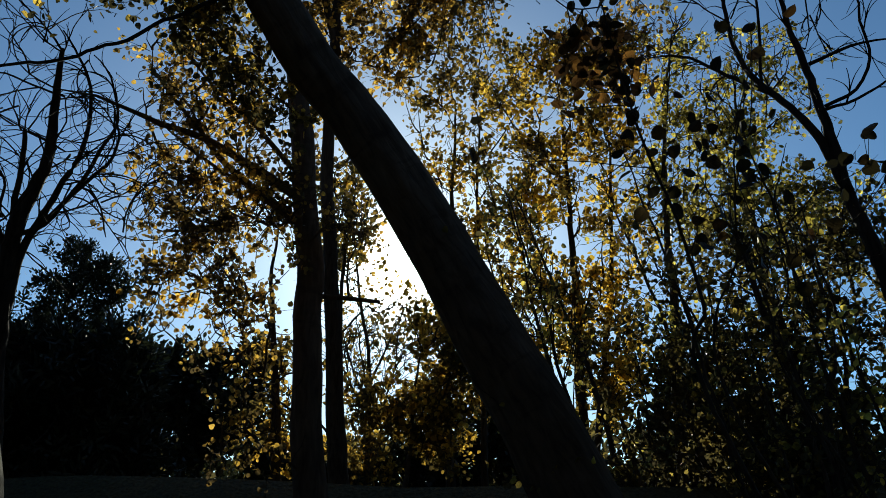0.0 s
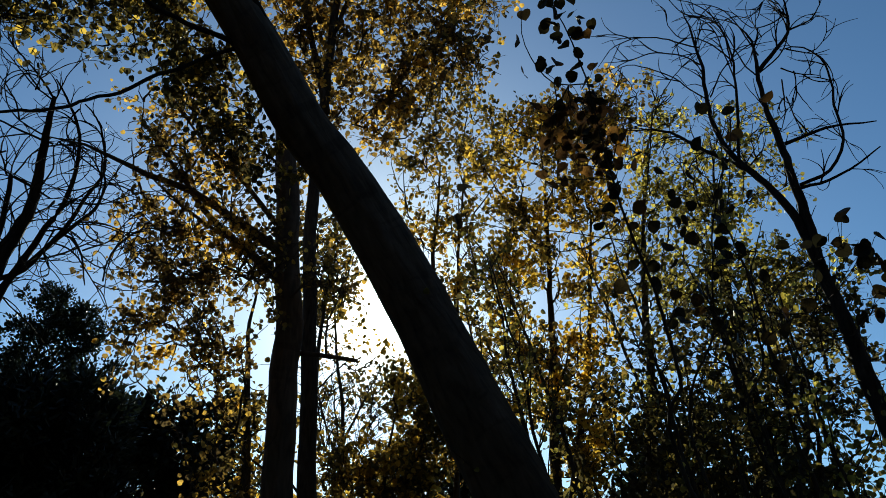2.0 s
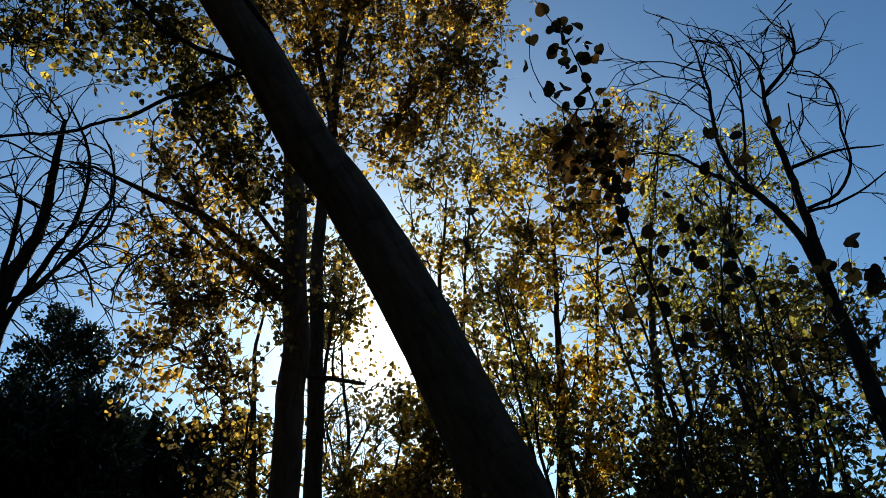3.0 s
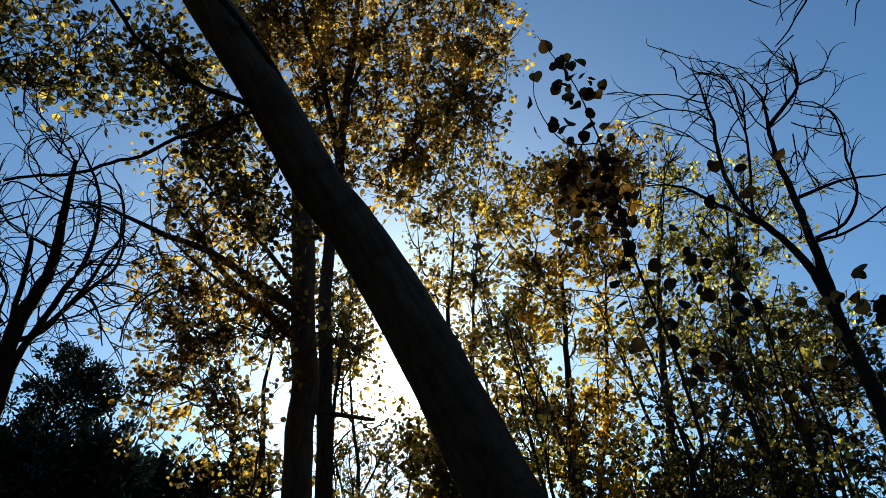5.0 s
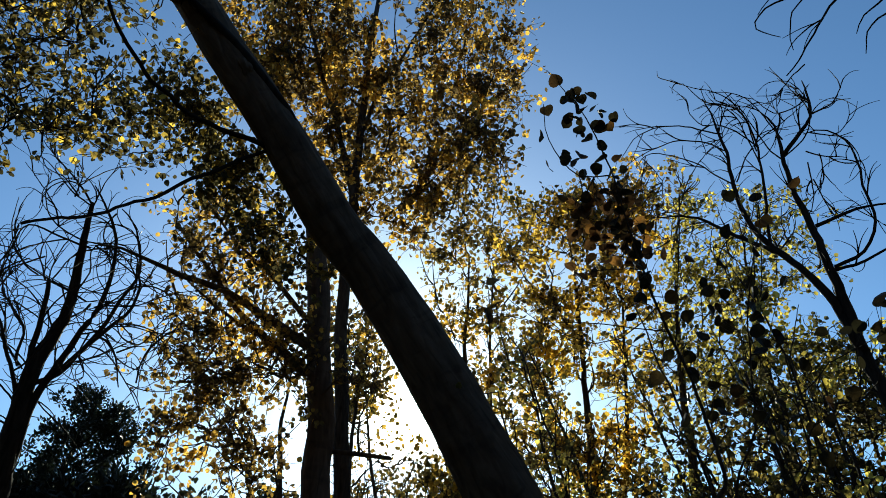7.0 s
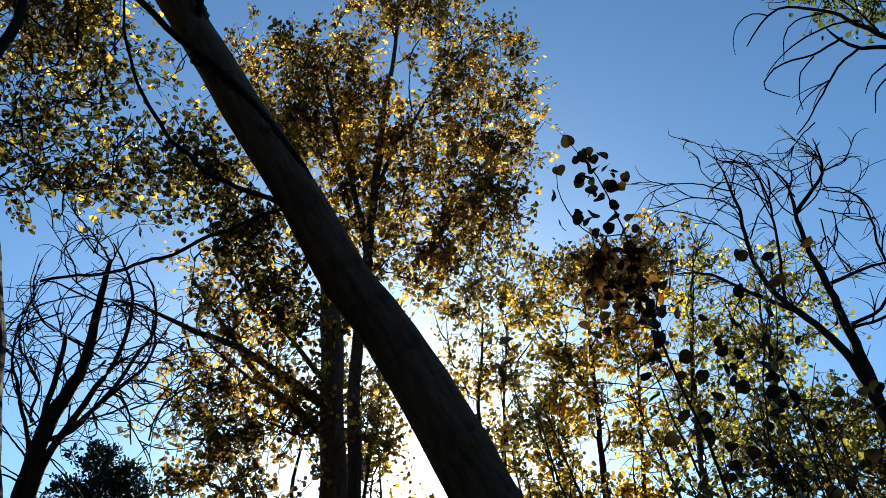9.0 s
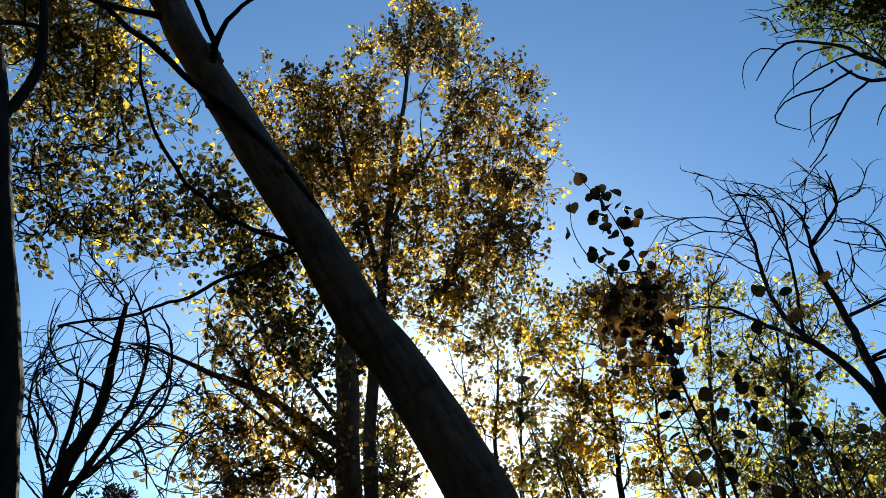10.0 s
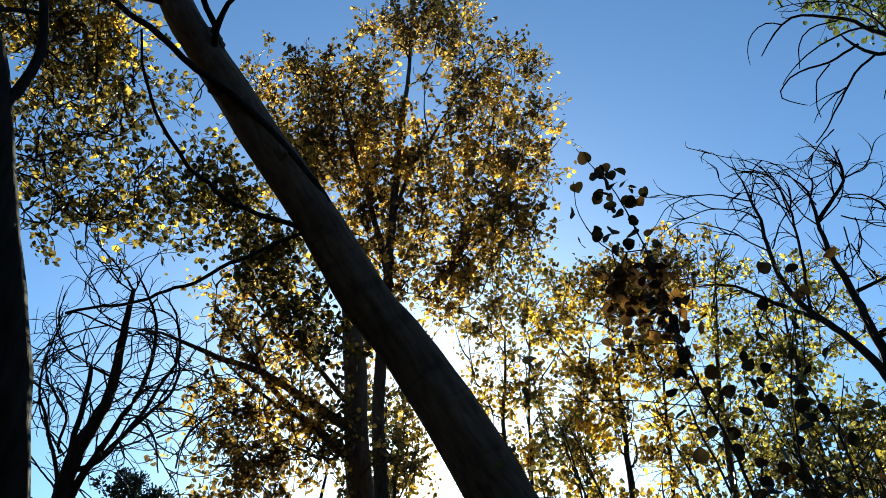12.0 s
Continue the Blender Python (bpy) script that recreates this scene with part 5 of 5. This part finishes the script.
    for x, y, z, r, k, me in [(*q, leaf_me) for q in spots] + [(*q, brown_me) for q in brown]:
        # a side twig to the cluster, then a stalk to each leaf
        c = np.array([x, y, z])
        j = min(range(len(made)), key=lambda q: np.linalg.norm(made[q][1] - c, axis=1).min())
        line = made[j][1]
        g = Geo()
        side = limb_to(g, line, c, rng, 0.004, 0.002, 0.3, 4)
        twig = part("twig", g, BARK_THIN, made[j][0])
        stalks = Geo()
        for _ in range(int(k)):
            p = c + rng.normal(0, 0.5, 3) * r
            a = side[rng.integers(len(side) // 2, len(side))]
            stalks.tube(np.array([a, (a + p) / 2 + np.array([0, 0, 0.012]), p]), np.array([0.002, 0.0015, 0.0015]), 3)
            put_leaf(me, t, Vector(p), rng.uniform(0.05, 0.075), rng, limb=made[j][0])
        part("leaf_stalk", stalks, BARK_THIN, made[j][0])


sapling()

# ---------------------------------------------------------------- undergrowth
def tuft(geo, at, way, rng, count=150, length=0.036, width=0.017, spread=0.038):
    """Needles all round a short shoot that points along way."""
    way = np.asarray(way, float) / np.linalg.norm(way)
    off = rng.normal(0, spread, (count, 3)) + rng.uniform(-0.05, 0.06, count)[:, None] * way
    d = off / spread * 0.5 + rng.normal(0, 0.5, (count, 3)) + way * 0.6
    d /= np.linalg.norm(d, axis=1)[:, None]
    geo.needles(np.asarray(at) + off, d, length, width, rng)


def pine():
    rng = np.random.default_rng(57)
    t = thing("pine", (-5.0, 9.2, 1.9), "dark young pine with tufted needles on upswept limbs", "tree")
    g = Geo()
    trunk = curve([(-5.0, 9.2, 1.8), (-4.80, 9.2, 3.0), (-4.52, 9.2, 4.0), (-4.30, 9.2, 4.75)], 0.12, 0.006, rng)
    g.tube(trunk, taper(len(trunk), 0.11, 0.010), 10, 0.1, 57)
    part("trunk", g, BARK_WILLOW, t, smooth=True)
    mass = Geo()
    ends = [(-4.38, 4.96), (-4.51, 4.81), (-4.30, 4.88), (-4.13, 4.76), (-3.92, 4.69), (-4.53, 4.64), (-4.24, 4.61), (-4.14, 4.50), (-3.92, 4.52), (-3.97, 4.38),
            (-4.20, 4.30), (-3.77, 4.21), (-4.66, 4.36), (-4.76, 4.19)]
    tips = [np.array([x, 9.2 + rng.normal(0, 0.15), z]) for x, z in ends]
    for _ in range(48):
        z = 4.30 - 1.9 * rng.random() ** 0.8
        right = -3.75 + 0.28 * (4.3 - z)
        left = -4.75 - 0.42 * max(0.0, 4.45 - z)
        tips.append(np.array([rng.uniform(left, right), 9.2 + rng.normal(0, 0.3), z]))
    for tip in tips:
        tip = tip + np.array([0.10, 0.0, -0.14])
        g = Geo()
        a = trunk[nearest(trunk, tip - np.array([0, 0, 0.55 * abs(tip[0] - trunk[nearest(trunk, tip)][0]) + 0.25]))]
        mid = (a + tip) / 2 + np.array([0, 0, -0.08])
        line = curve([a, mid, tip], 0.12, 0.006, rng)
        g.tube(line, taper(len(line), 0.014, 0.006), 5)
        part("limb", g, BARK_WILLOW, t, smooth=True)
        way = line[-1] - line[-2] + np.array([0, 0, 0.07])
        tuft(mass, tip, way, rng, 220, 0.036, 0.018, 0.046)
        tuft(mass, tip + rng.normal(0, 0.1, 3) - np.array([0, 0, 0.05]), way, rng)
    # coarse tufts that close the top
    for x, z in [(-4.45, 4.89), (-4.6, 4.78), (-4.26, 4.73), (-4.03, 4.65), (-4.11, 4.51), (-4.37, 4.56), (-4.6, 4.52), (-4.73, 4.39), (-4.47, 4.32), (-4.21, 4.35), (-3.94, 4.37), (-4.78, 4.18), (-4.57, 4.11), (-4.3, 4.08), (-4.04, 4.1), (-3.83, 4.16), (-3.78, 3.93), (-4.83, 4.02)]:
        for _ in range(4):
            at = np.array([x, 9.2, z]) + rng.normal(0, 0.055, 3) * np.array([1, 2.5, 1])
            tuft(mass, at, (rng.normal(0, 0.4), rng.normal(0, 0.4), 0.8), rng, 60, 0.055, 0.024, 0.040)
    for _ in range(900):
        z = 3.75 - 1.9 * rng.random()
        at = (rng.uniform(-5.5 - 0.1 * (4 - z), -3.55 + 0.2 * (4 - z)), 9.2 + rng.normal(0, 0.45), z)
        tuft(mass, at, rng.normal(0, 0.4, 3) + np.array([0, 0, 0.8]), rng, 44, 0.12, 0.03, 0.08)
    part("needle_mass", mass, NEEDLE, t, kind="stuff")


pine()
# the shade inside these shrubs is painted into their leaf colour
shrub("undergrowth_shrub", "tangled undergrowth below the poplars, leaf colour darkened for shade", (0.3, 12.5, 0.0),
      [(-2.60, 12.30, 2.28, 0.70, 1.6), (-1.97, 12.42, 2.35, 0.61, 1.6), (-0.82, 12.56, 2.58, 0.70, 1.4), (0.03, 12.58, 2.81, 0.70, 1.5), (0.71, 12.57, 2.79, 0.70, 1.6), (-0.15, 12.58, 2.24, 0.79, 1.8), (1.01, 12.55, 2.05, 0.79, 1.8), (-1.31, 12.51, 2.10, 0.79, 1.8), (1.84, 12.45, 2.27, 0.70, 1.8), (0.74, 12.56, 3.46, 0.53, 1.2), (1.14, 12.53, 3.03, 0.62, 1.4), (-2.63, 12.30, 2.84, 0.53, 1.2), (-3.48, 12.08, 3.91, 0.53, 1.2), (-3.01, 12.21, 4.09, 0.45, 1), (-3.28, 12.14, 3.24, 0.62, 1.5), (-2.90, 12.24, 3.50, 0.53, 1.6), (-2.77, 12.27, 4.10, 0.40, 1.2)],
      52, LEAF_SHADED, 0.09, 1.5)
shrub("undergrowth_shrub", "shrubs under the willow, leaf colour darkened for shade", (4.6, 9.6, 0.0),
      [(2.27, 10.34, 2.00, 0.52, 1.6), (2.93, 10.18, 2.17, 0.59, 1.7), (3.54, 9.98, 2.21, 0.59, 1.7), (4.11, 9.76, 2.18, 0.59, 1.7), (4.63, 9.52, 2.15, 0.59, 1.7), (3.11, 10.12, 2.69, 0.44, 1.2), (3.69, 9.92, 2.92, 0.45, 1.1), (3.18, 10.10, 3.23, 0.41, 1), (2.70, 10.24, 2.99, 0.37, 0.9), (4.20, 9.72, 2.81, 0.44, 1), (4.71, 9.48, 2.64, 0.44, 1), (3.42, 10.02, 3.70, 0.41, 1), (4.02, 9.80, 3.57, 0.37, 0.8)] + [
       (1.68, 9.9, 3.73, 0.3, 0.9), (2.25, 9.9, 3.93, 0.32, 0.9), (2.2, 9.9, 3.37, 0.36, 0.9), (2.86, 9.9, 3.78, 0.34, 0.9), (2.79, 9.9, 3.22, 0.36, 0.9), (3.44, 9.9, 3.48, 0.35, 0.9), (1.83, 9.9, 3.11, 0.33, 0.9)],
      53, LEAF_SHADED, 0.08, 1.5)
shrub("undergrowth_shrub", "thicket beyond the evergreen shrub, leaf colour darkened for shade", (-4.6, 11.2, 0.0),
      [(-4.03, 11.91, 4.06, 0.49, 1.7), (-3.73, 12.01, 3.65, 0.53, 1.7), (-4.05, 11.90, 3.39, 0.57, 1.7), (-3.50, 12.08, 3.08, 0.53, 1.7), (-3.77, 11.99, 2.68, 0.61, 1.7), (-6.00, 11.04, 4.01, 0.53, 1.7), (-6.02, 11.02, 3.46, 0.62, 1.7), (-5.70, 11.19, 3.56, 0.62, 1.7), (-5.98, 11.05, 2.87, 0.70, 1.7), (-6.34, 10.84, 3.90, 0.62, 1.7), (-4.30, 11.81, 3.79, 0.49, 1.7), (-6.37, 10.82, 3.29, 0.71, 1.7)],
      54, LEAF_SHADED, 0.08, 1.5)
